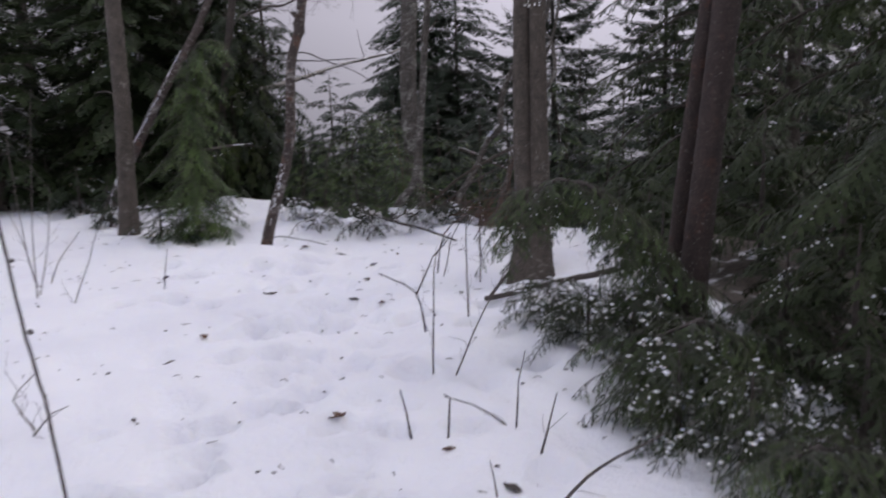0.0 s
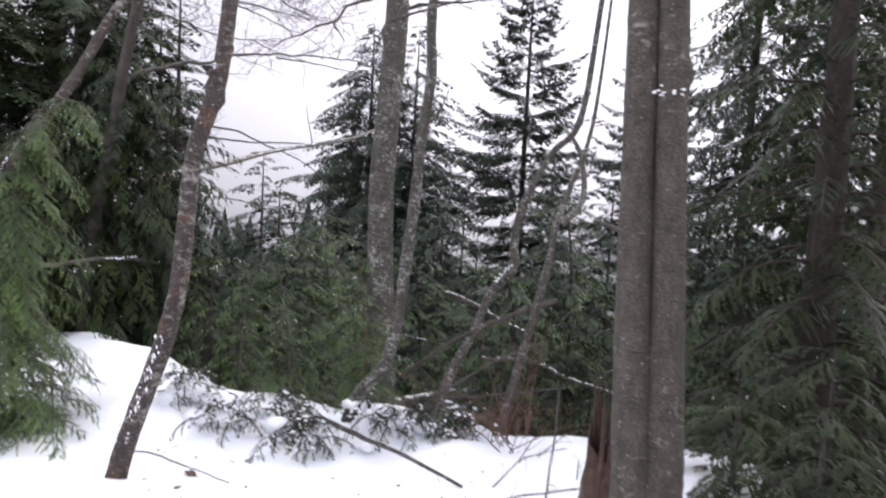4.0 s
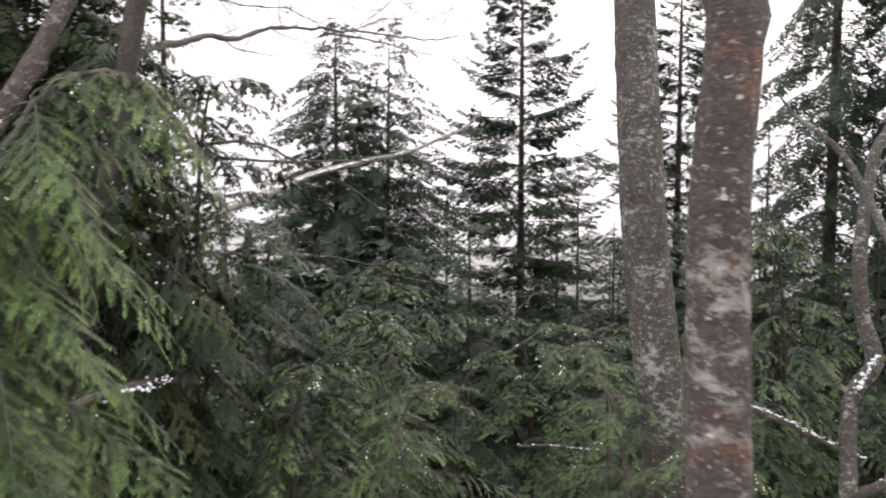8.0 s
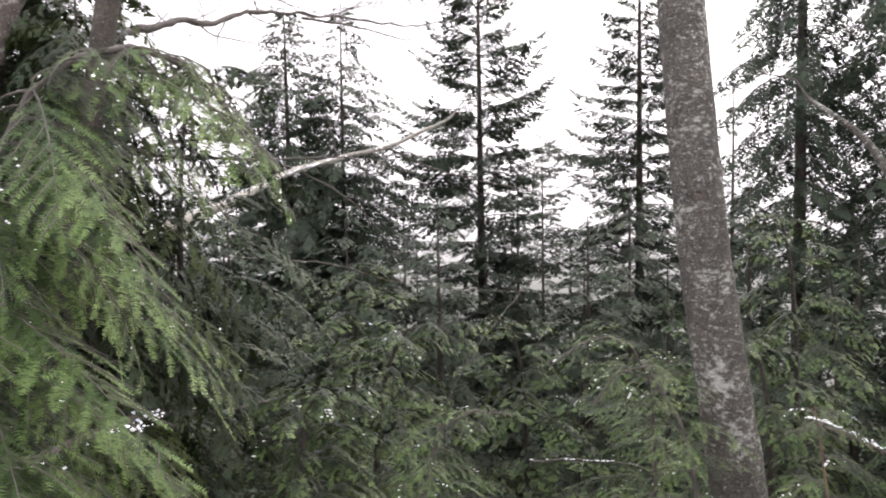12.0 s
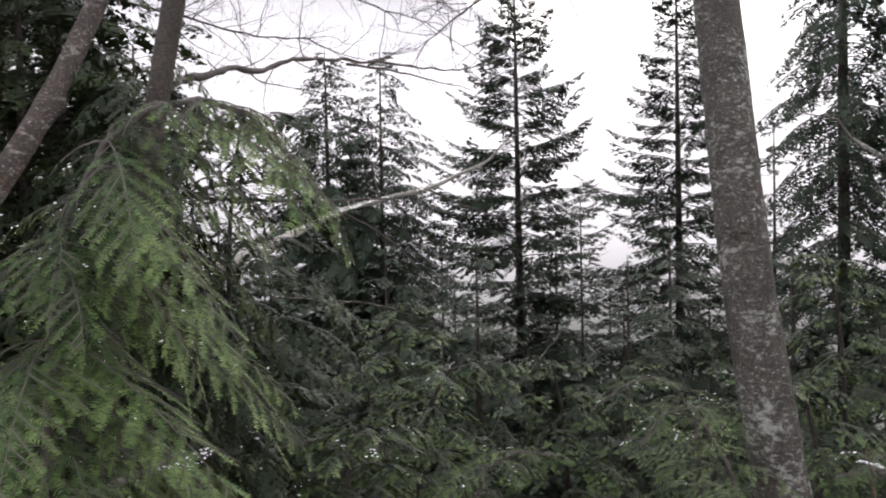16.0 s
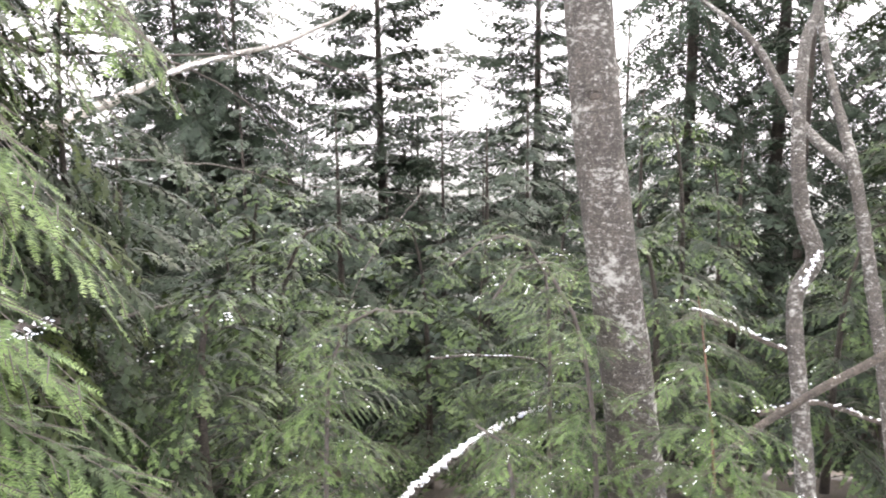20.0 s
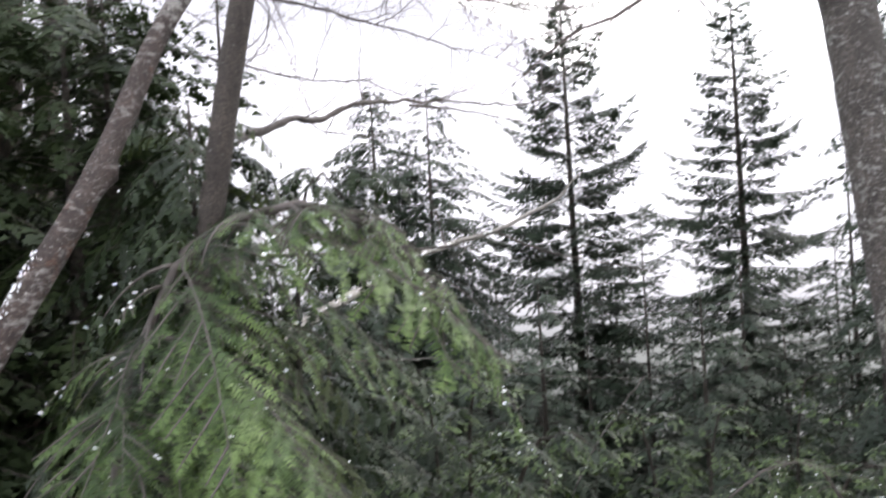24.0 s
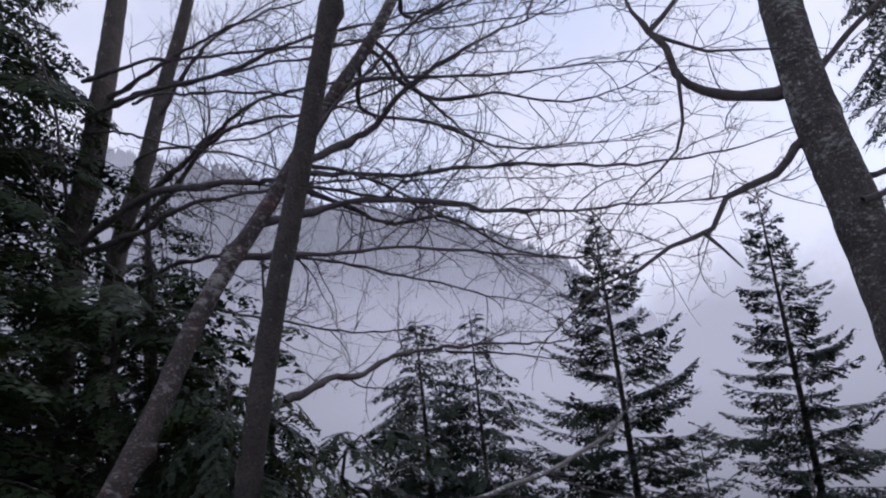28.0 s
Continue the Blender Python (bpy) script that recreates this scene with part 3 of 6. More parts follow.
def nodding(x, y, top, dx, dy):
    """A stem whose leader bends over at the top, as young hemlocks do."""
    base = on_ground(x, y, -0.08)
    h = top - base[2]
    return [base, base + [0, 0, 0.45 * h], base + [0.12 * dx, 0.12 * dy, 0.8 * h], base + [0.45 * dx, 0.45 * dy, 0.98 * h], base + [0.8 * dx, 0.8 * dy, h], base + [1.2 * dx, 1.2 * dy, h - 0.12]]


# firs down the slope
FIR = dict(lod="fir", mats=(NEEDLE_FIR, BARK_DARK), group="firs on the slope below the crest")
FAR = dict(lod="far", mats=(NEEDLE_FIR, BARK_DARK), group="firs on the slope below the crest")
evergreen("fir_tree", "slender dark fir with spaced whorls and a bare leader", "tree", slope(-0.95, 23.8, 7.05), 0.13, 168, 5.6, cap=2.2, seed=3, whorl=6, droop=0.3, tips=0.3, start=0.28, profile=1.0, top=0.03, lifts=(-0.16, 0.62), **FIR)
evergreen("fir_tree", "narrow dark fir with tiers of short boughs", "tree", slope(1.93, 22.9, 6.7), 0.12, 168, 4.3, cap=1.8, seed=5, whorl=6, droop=0.34, tips=0.3, start=0.28, profile=1.0, top=0.03, lifts=(-0.2, 0.6), **FIR)
evergreen("hemlock_tree", "dense dark hemlock with two thin leaders", "tree", slope(-4.75, 24.1, 5.3), 0.14, 230, 4.6, cap=2.2, seed=7, rise=0.22, droop=0.62, start=0.3, profile=0.8, top=0.16, **FAR)
evergreen("hemlock_tree", "second leader of a forked hemlock with drooping tips", "tree", slope(-3.75, 24.2, 5.35, (0.1, 0)), 0.10, 150, 4.4, cap=2.1, seed=8, rise=0.2, droop=0.6, start=0.3, profile=0.8, top=0.14, **FAR)
evergreen("fir_tree", "tall dark conifer with ragged hanging boughs", "tree", slope(3.3, 19.0, 9.5), 0.12, 190, 1.6, seed=11, rise=0.1, droop=0.9, start=0.25, profile=0.4, top=0.2, **{**FAR, "lod": "wide"})
evergreen("fir_tree", "tall dark conifer with sparse hanging boughs", "tree", slope(4.5, 18.8, 10.0), 0.12, 190, 1.7, seed=12, rise=0.1, droop=0.9, start=0.25, profile=0.4, top=0.2, **{**FAR, "lod": "wide"})
evergreen("fir_tree", "dark conifer in a close group", "tree", slope(5.9, 18.0, 9.5), 0.12, 180, 1.8, seed=13, rise=0.1, droop=0.9, start=0.2, profile=0.4, top=0.2, **{**FAR, "lod": "wide"})
evergreen("fir_tree", "small young fir with a thin pointed top", "tree", slope(0.05, 21.6, 2.4), 0.05, 90, 1.9, seed=14, rise=0.1, droop=0.35, start=0.3, profile=0.9, top=0.08, **FAR)
for i, (x, y, top, reach) in enumerate([(1.2, 20.0, 1.8, 2.3), (-3.1, 20.5, 1.5, 2.4), (3.0, 16.6, 1.1, 2.0), (-5.6, 20.0, 2.0, 2.4), (-1.6, 18.6, 1.6, 2.2), (2.3, 18.0, 1.6, 2.2),
                                        (-4.0, 17.2, 1.4, 2.2), (0.3, 18.0, 1.3, 2.1), (4.4, 16.0, 1.5, 2.1), (-7.2, 18.5, 2.2, 2.6), (-0.2, 24.5, 1.8, 2.6), (3.6, 23.5, 1.8, 2.6), (-2.6, 25.5, 1.9, 2.6), (5.6, 15.0, 2.2, 2.2), (4.1, 17.3, 6.0, 1.9), (5.3, 16.4, 7.0, 2.0), (2.9, 20.6, 3.2, 2.2)]):
    evergreen("hemlock_tree", "young dark hemlock low on the slope", "tree", slope(x, y, top), 0.07, 48, reach, seed=150 + i, rise=0.2, droop=0.55, start=0.25, profile=0.62, **FAR)

for i, (x, y, top, reach) in enumerate([(-2.6, 22.3, 0.7, 2.0), (-0.9, 21.8, 0.6, 2.1), (0.8, 22.0, 0.4, 2.0), (2.0, 21.0, 0.6, 1.9), (-4.2, 21.6, 0.8, 2.0), (3.2, 21.8, 0.6, 2.0), (-1.7, 20.4, 0.3, 1.9), (-3.4, 25.0, 0.95, 2.2), (-0.3, 25.0, 0.7, 2.2), (0.95, 25.2, 0.6, 2.2), (3.9, 25.0, 0.6, 2.3), (-4.9, 20.0, 1.1, 1.9), (-2.4, 26.5, 0.7, 2.2), (2.6, 26.0, 0.5, 2.2)]):
    evergreen("hemlock_tree", "dense young hemlock among the firs", "tree", slope(x, y, top), 0.07, 60, reach, seed=260 + i, rise=0.15, droop=0.5, start=0.2, profile=0.6, top=0.1, **FAR)

# tree tops just below the line of sight
tr = np.random.default_rng(23)
for i in range(18):
    evergreen("hemlock_tree", "dark hemlock low on the misty slope", "tree", slope(-10.5 + 1.2 * i + tr.uniform(-0.4, 0.4), tr.uniform(26.0, 29.5), tr.uniform(-1.2, -0.3)), 0.08, 46, 2.3, seed=180 + i, rise=0.2, droop=0.55, start=0.3, profile=0.7, top=0.08, **FAR)

# the wood further down, crown behind crown
wood = Geo()
wr = np.random.default_rng(19)
for k in range(420):
    wy = 31 + 60 * wr.random() ** 1.6
    wx = wr.uniform(-0.75, 0.75) * wy
    wh = wr.uniform(5.5, 8.0)
    wz = float(ground_z(wx, wy))
    for q in range(6):
        a = np.arange(14) * np.pi / 7 + wr.uniform(0, 1)
        rad = wh * 0.24 * (1 - q / 6.4) * np.where(np.arange(14) % 2, 1.0, 0.55) * wr.uniform(0.7, 1.25, 14)
        ring = np.stack([wx + rad * np.cos(a), wy + rad * np.sin(a), wz + wh * (0.12 + 0.145 * q) - 0.25 * rad], 1)
        wood.add(np.vstack([ring, [[wx, wy, wz + wh * (0.12 + 0.145 * (q + 1.7))]]]), np.array([[j, (j + 1) % 14, 14] for j in range(14)]), 0, False)
tagged(wood.make("far_wood", [NEEDLE_FIR]), "dark conifers crowding the slope down to the mist", "wood", kind="stuff")

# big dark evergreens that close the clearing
# NEEDLE_MID and NEEDLE_DEEP carry the wood's shade in their colour
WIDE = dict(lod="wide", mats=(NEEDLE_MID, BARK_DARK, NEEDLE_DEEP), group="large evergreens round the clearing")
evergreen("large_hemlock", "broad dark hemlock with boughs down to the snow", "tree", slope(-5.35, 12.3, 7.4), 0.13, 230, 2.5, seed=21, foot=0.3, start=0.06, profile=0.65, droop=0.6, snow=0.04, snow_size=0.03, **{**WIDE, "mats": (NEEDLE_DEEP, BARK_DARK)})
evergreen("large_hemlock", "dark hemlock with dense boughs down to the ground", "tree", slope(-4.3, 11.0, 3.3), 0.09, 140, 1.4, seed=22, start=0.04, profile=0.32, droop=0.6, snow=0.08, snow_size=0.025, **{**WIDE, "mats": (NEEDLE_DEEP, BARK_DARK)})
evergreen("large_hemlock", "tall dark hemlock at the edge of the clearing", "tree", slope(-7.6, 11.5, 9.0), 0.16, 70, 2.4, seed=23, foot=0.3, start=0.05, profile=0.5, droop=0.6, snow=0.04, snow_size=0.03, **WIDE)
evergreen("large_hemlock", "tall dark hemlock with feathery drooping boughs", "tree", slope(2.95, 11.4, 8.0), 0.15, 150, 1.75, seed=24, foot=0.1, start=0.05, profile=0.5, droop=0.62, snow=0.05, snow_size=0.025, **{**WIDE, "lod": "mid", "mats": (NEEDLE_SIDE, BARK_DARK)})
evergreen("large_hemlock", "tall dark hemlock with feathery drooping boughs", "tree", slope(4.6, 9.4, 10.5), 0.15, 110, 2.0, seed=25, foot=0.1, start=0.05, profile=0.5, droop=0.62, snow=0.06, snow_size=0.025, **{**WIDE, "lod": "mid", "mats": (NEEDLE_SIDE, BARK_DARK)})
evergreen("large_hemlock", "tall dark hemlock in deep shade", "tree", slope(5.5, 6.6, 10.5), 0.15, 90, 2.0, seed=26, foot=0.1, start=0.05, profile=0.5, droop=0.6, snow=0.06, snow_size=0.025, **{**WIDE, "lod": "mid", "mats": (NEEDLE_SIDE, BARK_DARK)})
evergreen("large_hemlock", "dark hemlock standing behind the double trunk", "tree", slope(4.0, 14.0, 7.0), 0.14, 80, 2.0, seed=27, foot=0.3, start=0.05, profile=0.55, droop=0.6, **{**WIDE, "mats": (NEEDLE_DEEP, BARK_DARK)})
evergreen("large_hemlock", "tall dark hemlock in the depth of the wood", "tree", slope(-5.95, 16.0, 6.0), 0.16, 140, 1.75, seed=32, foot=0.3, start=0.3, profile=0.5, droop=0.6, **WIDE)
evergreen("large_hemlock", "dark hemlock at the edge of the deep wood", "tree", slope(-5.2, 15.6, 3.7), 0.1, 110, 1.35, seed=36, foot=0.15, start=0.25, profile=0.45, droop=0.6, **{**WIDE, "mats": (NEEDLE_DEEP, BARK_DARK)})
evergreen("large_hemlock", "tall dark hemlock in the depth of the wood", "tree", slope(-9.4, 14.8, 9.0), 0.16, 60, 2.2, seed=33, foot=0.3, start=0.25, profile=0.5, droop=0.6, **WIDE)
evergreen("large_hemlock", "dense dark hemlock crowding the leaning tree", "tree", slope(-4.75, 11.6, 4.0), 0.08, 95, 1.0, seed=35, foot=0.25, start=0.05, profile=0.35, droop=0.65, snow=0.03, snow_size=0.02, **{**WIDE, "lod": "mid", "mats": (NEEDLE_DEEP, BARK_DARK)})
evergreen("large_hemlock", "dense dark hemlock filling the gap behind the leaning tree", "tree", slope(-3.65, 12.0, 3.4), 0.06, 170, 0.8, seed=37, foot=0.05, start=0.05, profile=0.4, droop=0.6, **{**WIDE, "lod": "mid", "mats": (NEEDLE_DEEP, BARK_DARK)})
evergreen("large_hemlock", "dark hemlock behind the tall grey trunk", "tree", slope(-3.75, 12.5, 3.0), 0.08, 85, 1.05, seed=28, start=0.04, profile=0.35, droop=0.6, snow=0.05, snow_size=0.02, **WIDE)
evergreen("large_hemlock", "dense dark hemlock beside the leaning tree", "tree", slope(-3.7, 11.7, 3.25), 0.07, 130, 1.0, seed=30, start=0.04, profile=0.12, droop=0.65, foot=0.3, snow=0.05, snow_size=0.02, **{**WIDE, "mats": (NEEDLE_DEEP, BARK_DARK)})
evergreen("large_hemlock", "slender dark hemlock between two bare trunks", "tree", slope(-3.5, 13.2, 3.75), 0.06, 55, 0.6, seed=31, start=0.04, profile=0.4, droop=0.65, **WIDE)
evergreen("large_hemlock", "dark hemlock with brown inner boughs coloured dark to stand for shade", "tree", slope(-5.9, 10.3, 3.6), 0.09, 90, 1.5, seed=29, start=0.04, profile=0.4, droop=0.6, snow=0.06, snow_size=0.02, **WIDE)

# unseen hemlocks added behind the path to hold back sky light
sky_block_tree = evergreen("large_hemlock", "tall dark hemlock added unseen behind the path to block skylight", "tree", slope(-7.6, 5.2, 10.0), 0.17, 36, 2.6, seed=34, foot=0.3, start=0.12, profile=0.5, droop=0.6, **WIDE)
for x, y, turn in ((-6.8, 1.2, 1.0), (-3.6, -1.6, 2.1), (0.6, -3.4, 3.3), (4.4, -2.2, 4.0), (6.3, 3.0, 5.1), (-5.0, 3.0, 0.4), (-1.4, -0.8, 1.6), (3.0, -2.0, 2.7), (7.4, 5.6, 0.9)):
    spot_at = Vector(on_ground(x, y)) - Matrix.Rotation(turn, 3, "Z") @ Vector(on_ground(-7.6, 5.2))
    copy_thing(sky_block_tree, Matrix.Translation(spot_at) @ Matrix.Rotation(turn, 4, "Z"))

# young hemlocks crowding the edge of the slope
# dark bases and light tips put shade and light into the boughs' colour
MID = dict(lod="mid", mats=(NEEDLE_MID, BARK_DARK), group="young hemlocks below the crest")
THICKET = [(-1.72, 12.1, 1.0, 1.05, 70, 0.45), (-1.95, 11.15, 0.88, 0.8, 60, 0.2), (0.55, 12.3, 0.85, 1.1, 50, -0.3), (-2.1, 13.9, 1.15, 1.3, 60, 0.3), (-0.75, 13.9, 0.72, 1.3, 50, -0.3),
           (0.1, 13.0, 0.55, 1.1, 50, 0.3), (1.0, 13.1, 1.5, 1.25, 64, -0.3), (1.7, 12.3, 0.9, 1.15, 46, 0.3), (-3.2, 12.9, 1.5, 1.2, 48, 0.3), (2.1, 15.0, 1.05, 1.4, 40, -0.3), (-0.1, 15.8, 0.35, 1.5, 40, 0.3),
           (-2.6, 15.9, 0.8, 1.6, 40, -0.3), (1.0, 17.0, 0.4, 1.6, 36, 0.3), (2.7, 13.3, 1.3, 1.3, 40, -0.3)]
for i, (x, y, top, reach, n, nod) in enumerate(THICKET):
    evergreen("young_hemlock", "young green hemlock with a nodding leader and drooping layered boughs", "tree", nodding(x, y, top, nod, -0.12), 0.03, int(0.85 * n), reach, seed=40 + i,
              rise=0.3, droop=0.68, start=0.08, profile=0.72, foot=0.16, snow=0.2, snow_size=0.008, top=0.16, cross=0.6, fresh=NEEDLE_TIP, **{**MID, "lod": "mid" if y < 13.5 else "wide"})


evergreen("young_hemlock", "slender green hemlock at the foot of the tall grey trunk", "tree", nodding(-2.5, 11.3, 2.28, 0.22, -0.05), 0.022, 76, 0.75, lod="mid", mats=(NEEDLE_MID, BARK_DARK), seed=38,
          rise=0.25, droop=0.75, start=0.04, profile=0.45, top=0.24, snow=0.1, snow_size=0.012, group="young hemlocks below the crest")
evergreen("young_hemlock", "olive-brown shaded hemlock with hanging boughs beside the path", "tree", slope(-2.75, 10.95, 2.55), 0.03, 130, 0.8, lod="mid", mats=(NEEDLE_OLD, BARK_DARK, NEEDLE_MID),
          seed=39, rise=0.1, droop=0.95, start=0.04, profile=0.3, top=0.2, snow=0.12, snow_size=0.012, group="young hemlocks below the crest")

# ---- bare broadleaf trees ----
def trunk_mesh(line, radii, seed, mat, parent, name="trunk", sides=22, rough=0.06, knots=(), label=""):
    """A bark-covered stem along a line; radii at its ends or at each point; knots: (share of the line, angle, size)."""
    path = smooth_line(line, 0.045)
    run = np.r_[0, np.cumsum(np.linalg.norm(np.diff(path, axis=0), axis=1))]
    marks = [run[int(np.argmin(np.linalg.norm(path - np.array(p), axis=1)))] for p in line] if len(radii) == len(line) else np.linspace(0, run[-1], len(radii))
    v, f = tube(path, np.interp(run, marks, radii), sides, rough, seed)
    v = v.reshape(len(path), sides, 3)
    centre = path[:, None]
    for u, ang, size in knots:
        q = int(u * (len(path) - 1))
        k = int(ang / (2 * np.pi) * sides) % sides
        d = np.linalg.norm(v - v[q, k], axis=-1, keepdims=True)
        out = (v - centre) / (np.linalg.norm(v - centre, axis=-1, keepdims=True) + 1e-9)
        v = v + out * size * np.exp(-((d / (1.6 * size)) ** 2))
    g = Geo()
    g.add(v.reshape(-1, 3), f)
    return g.make(name, [mat], parent, label)


def limb_line(points, rng, wobble):
    path = smooth_line(points, 0.07)
    n = len(path)
    drift = np.cumsum(rng.normal(0, wobble, (n, 3)), axis=0)
    drift -= np.linspace(0, 1, n)[:, None] * drift[-1]
    return path + drift


def twiglets(geo, path, r, rng, count, length, depth, flat=0.5, up=0.15, start=0.15):
    """Fine twigs off a limb, branching again; they keep to a plane in part, as alder and beech sprays do."""
    n = len(path)
    for i in range(count):
        q = int((start + (1 - start) * (i + rng.uniform(0, 1)) / count) * (n - 2))
        d = path[q + 1] - path[q]
        d /= np.linalg.norm(d) + 1e-9
        side = rng.normal(0, 1, 3)
        side[1] *= flat
        side -= d * (side @ d)
        side /= np.linalg.norm(side) + 1e-9
        way = d * rng.uniform(0.5, 0.9) + side * rng.uniform(0.45, 0.9) + np.array([0, 0, up])
        way /= np.linalg.norm(way)
        l = length * rng.uniform(0.4, 1.15) * (1.1 - 0.6 * q / n)
        m = max(4, int(l / 0.05))
        sweep = rng.normal(0, 0.55, 3) + [0, 0, 0.25]
        steps = way + np.cumsum(rng.normal(0, 0.2, (m, 3)), axis=0) + np.linspace(0, 1, m)[:, None] * sweep
        steps /= np.linalg.norm(steps, axis=1, keepdims=True)
        line = path[q] + np.vstack([np.zeros(3), np.cumsum(steps * l / m, axis=0)])
        r0 = max(0.001, min(0.42 * r * (1 - 0.7 * q / n), 0.0075 * l + 0.0007))
        geo.add(*tube(line, np.linspace(r0, 0.0008, len(line)), 3))
        if depth:
            twiglets(geo, line, r0, rng, max(2, int(l / 0.11)), 0.45 * l, depth - 1, flat, up, 0.2)


def add_limb(root, points, r0, r1, seed, twigs=8, length=0.5, depth=1, mat=TWIG, wobble=0.004, name="limb", label=""):
    """A limb that tapers and kinks, runs out into a thin shoot where it carries twigs, and has its twigs as a part."""
    rng = np.random.default_rng(seed)
    path = limb_line(points, rng, wobble * (1.8 if depth == 2 else 1.0))
    radii = r0 + (r1 - r0) * np.linspace(0, 1, len(path)) ** 0.75
    if depth:
        way = path[-1] - path[-3]
        way /= np.linalg.norm(way) + 1e-9
        m = 9
        steps = way + np.cumsum(rng.normal(0, 0.13, (m, 3)), axis=0)
        shoot = path[-1] + np.cumsum(steps / np.linalg.norm(steps, axis=1, keepdims=True) * length * 0.11, axis=0)
        path, radii = np.vstack([path, shoot]), np.r_[radii, np.linspace(0.85 * r1, 0.001, m)]
    if depth == 2:
        radii = radii * (1 + 0.16 * np.clip(rng.normal(0, 1, len(path)), -0.6, 2.0))
    g = Geo()
    g.add(*tube(path, radii, 7, 0.1, seed))
    limb = g.make(name, [mat], root, label)
    if twigs:
        fine = Geo()
        twiglets(fine, path, r0, rng, twigs, length, depth)
        fine.make("twig_spray", [TWIG if mat in (BARK, BARK_PALE) else mat], limb)
    return limb


BARE = "bare trees at the crest"
# the double trunk
rng0 = np.random.default_rng(4)
twin = thing("double_trunk_tree", "double-stemmed grey tree with a dark seam and white lichen flecks", "tree", BARE)
trunk_mesh([(1.62, 7.68, -0.1), (1.615, 7.74, 0.1), (1.61, 7.79, 0.26), (1.60, 7.85, 0.5), (1.548, 7.98, 1.2), (1.515, 8.2, 2.2), (1.45, 8.6, 4.0), (1.34, 9.4, 8.0)], (0.20, 0.135, 0.108, 0.092, 0.07, 0.066, 0.058, 0.04), 61, BARK, twin, "stem", knots=((0.25, 4.2, 0.02),))
g = Geo()
for k in range(9):
    blob(g, np.array([1.615 + rng0.normal(0, 0.03), 8.06 + rng0.normal(0, 0.01), 2.06 + rng0.normal(0, 0.012)]), (0.009, 0.009, 0.005), rng0)
g.make("snow_dusting", [SNOW], twin, "snow caught where the stems touch")
trunk_mesh([(1.70, 7.66, -0.1), (1.70, 7.72, 0.1), (1.70, 7.78, 0.26), (1.70, 7.84, 0.5), (1.68, 7.97, 1.2), (1.638, 8.18, 2.2), (1.60, 8.58, 4.0), (1.85, 9.3, 8.0)], (0.19, 0.125, 0.1, 0.084, 0.065, 0.063, 0.055, 0.035), 62, BARK, twin, "stem", knots=((0.27, 3.9, 0.025),))

# the reddish stem beside the path
red = thing("red_barked_tree", "slim leaning tree with red-brown bark and pale lichen patches", "tree", BARE)
trunk_mesh([(-0.86, 8.14, -0.02), (-0.76, 8.15, 0.35), (-0.56, 8.2, 1.0), (-0.535, 8.3, 1.7), (-0.49, 8.45, 2.12), (-0.52, 8.75, 3.0), (-0.40, 9.4, 5.0), (-0.3, 10.2, 7.5)],
           (0.056, 0.047, 0.043, 0.041, 0.04, 0.037, 0.03, 0.015), 63, BARK_RED, red, sides=18, rough=0.08, knots=((0.272, 0.5, 0.02), (0.277, 2.6, 0.022), (0.268, 4.4, 0.02), (0.30, 3.5, 0.014)))
g = Geo()
rng = np.random.default_rng(9)
for k in range(70):
    u = rng.uniform(0, 1)
    fleck(g, np.array([-0.84 + 0.26 * u + rng.normal(0, 0.012), 8.105 + 0.02 * u, 0.12 + 0.75 * u]), np.array([0.007, 0.005, 0.012]) * rng.uniform(0.4, 1.2), rng)
for k in range(12):
    fleck(g, np.array([-0.49, 8.415, 2.15]) + rng.normal(0, 0.008, 3), (0.008, 0.006, 0.005), rng)
g.make("snow_dusting", [SNOW], red, "snow caught on the bark")

g = Geo()
for k in range(9):
    blob(g, np.array([-0.505, 8.43, 2.125]) + rng.normal(0, 1, 3) * np.array([0.013, 0.010, 0.010]), (0.03, 0.03, 0.022), rng)
g.make("burl", [BARK_RED], red, "knobbly burl round the stem")

# the straight trunk on the crest
far = thing("grey_trunk_tree", "straight grey trunk with rings of white lichen on the crest", "tree", BARE)
trunk_mesh([(-0.16, 10.36, -0.25), (-0.21, 10.46, 0.5), (-0.29, 10.6, 1.3), (-0.32, 10.7, 1.75), (-0.345, 10.95, 2.7), (-0.38, 11.12, 3.4), (-0.40, 11.4, 5.0), (-0.75, 11.9, 8.0)],
           (0.125, 0.098, 0.094, 0.092, 0.089, 0.086, 0.075, 0.045), 64, BARK_PALE, far, sides=26, rough=0.05, knots=((0.245, 4.4, 0.012), (0.245, 3.6, 0.014), (0.36, 1.0, 0.03), (0.43, 4.0, 0.025)))
add_limb(far, [(-0.38, 11.07, 3.2), (-0.48, 11.08, 3.14), (-0.58, 11.05, 3.04), (-0.77, 11.0, 2.97), (-0.84, 11.0, 2.87), (-1.02, 11.0, 2.81), (-1.14, 11.0, 2.74), (-1.25, 11.0, 2.71)], 0.022, 0.006, 71, 21, 0.4, 2)
add_limb(far, [(-0.88, 11.0, 2.84), (-0.82, 11.0, 2.77), (-0.77, 11.0, 2.69)], 0.009, 0.003, 72, 3, 0.2, 0)
add_limb(far, [(-0.38, 11.13, 3.41), (-0.48, 11.15, 3.41), (-0.61, 11.15, 3.43), (-0.77, 11.1, 3.46), (-0.86, 11.0, 3.51), (-0.88, 11.0, 3.62), (-0.94, 11.0, 3.69)], 0.028, 0.014, 73, 14, 0.35, 2)
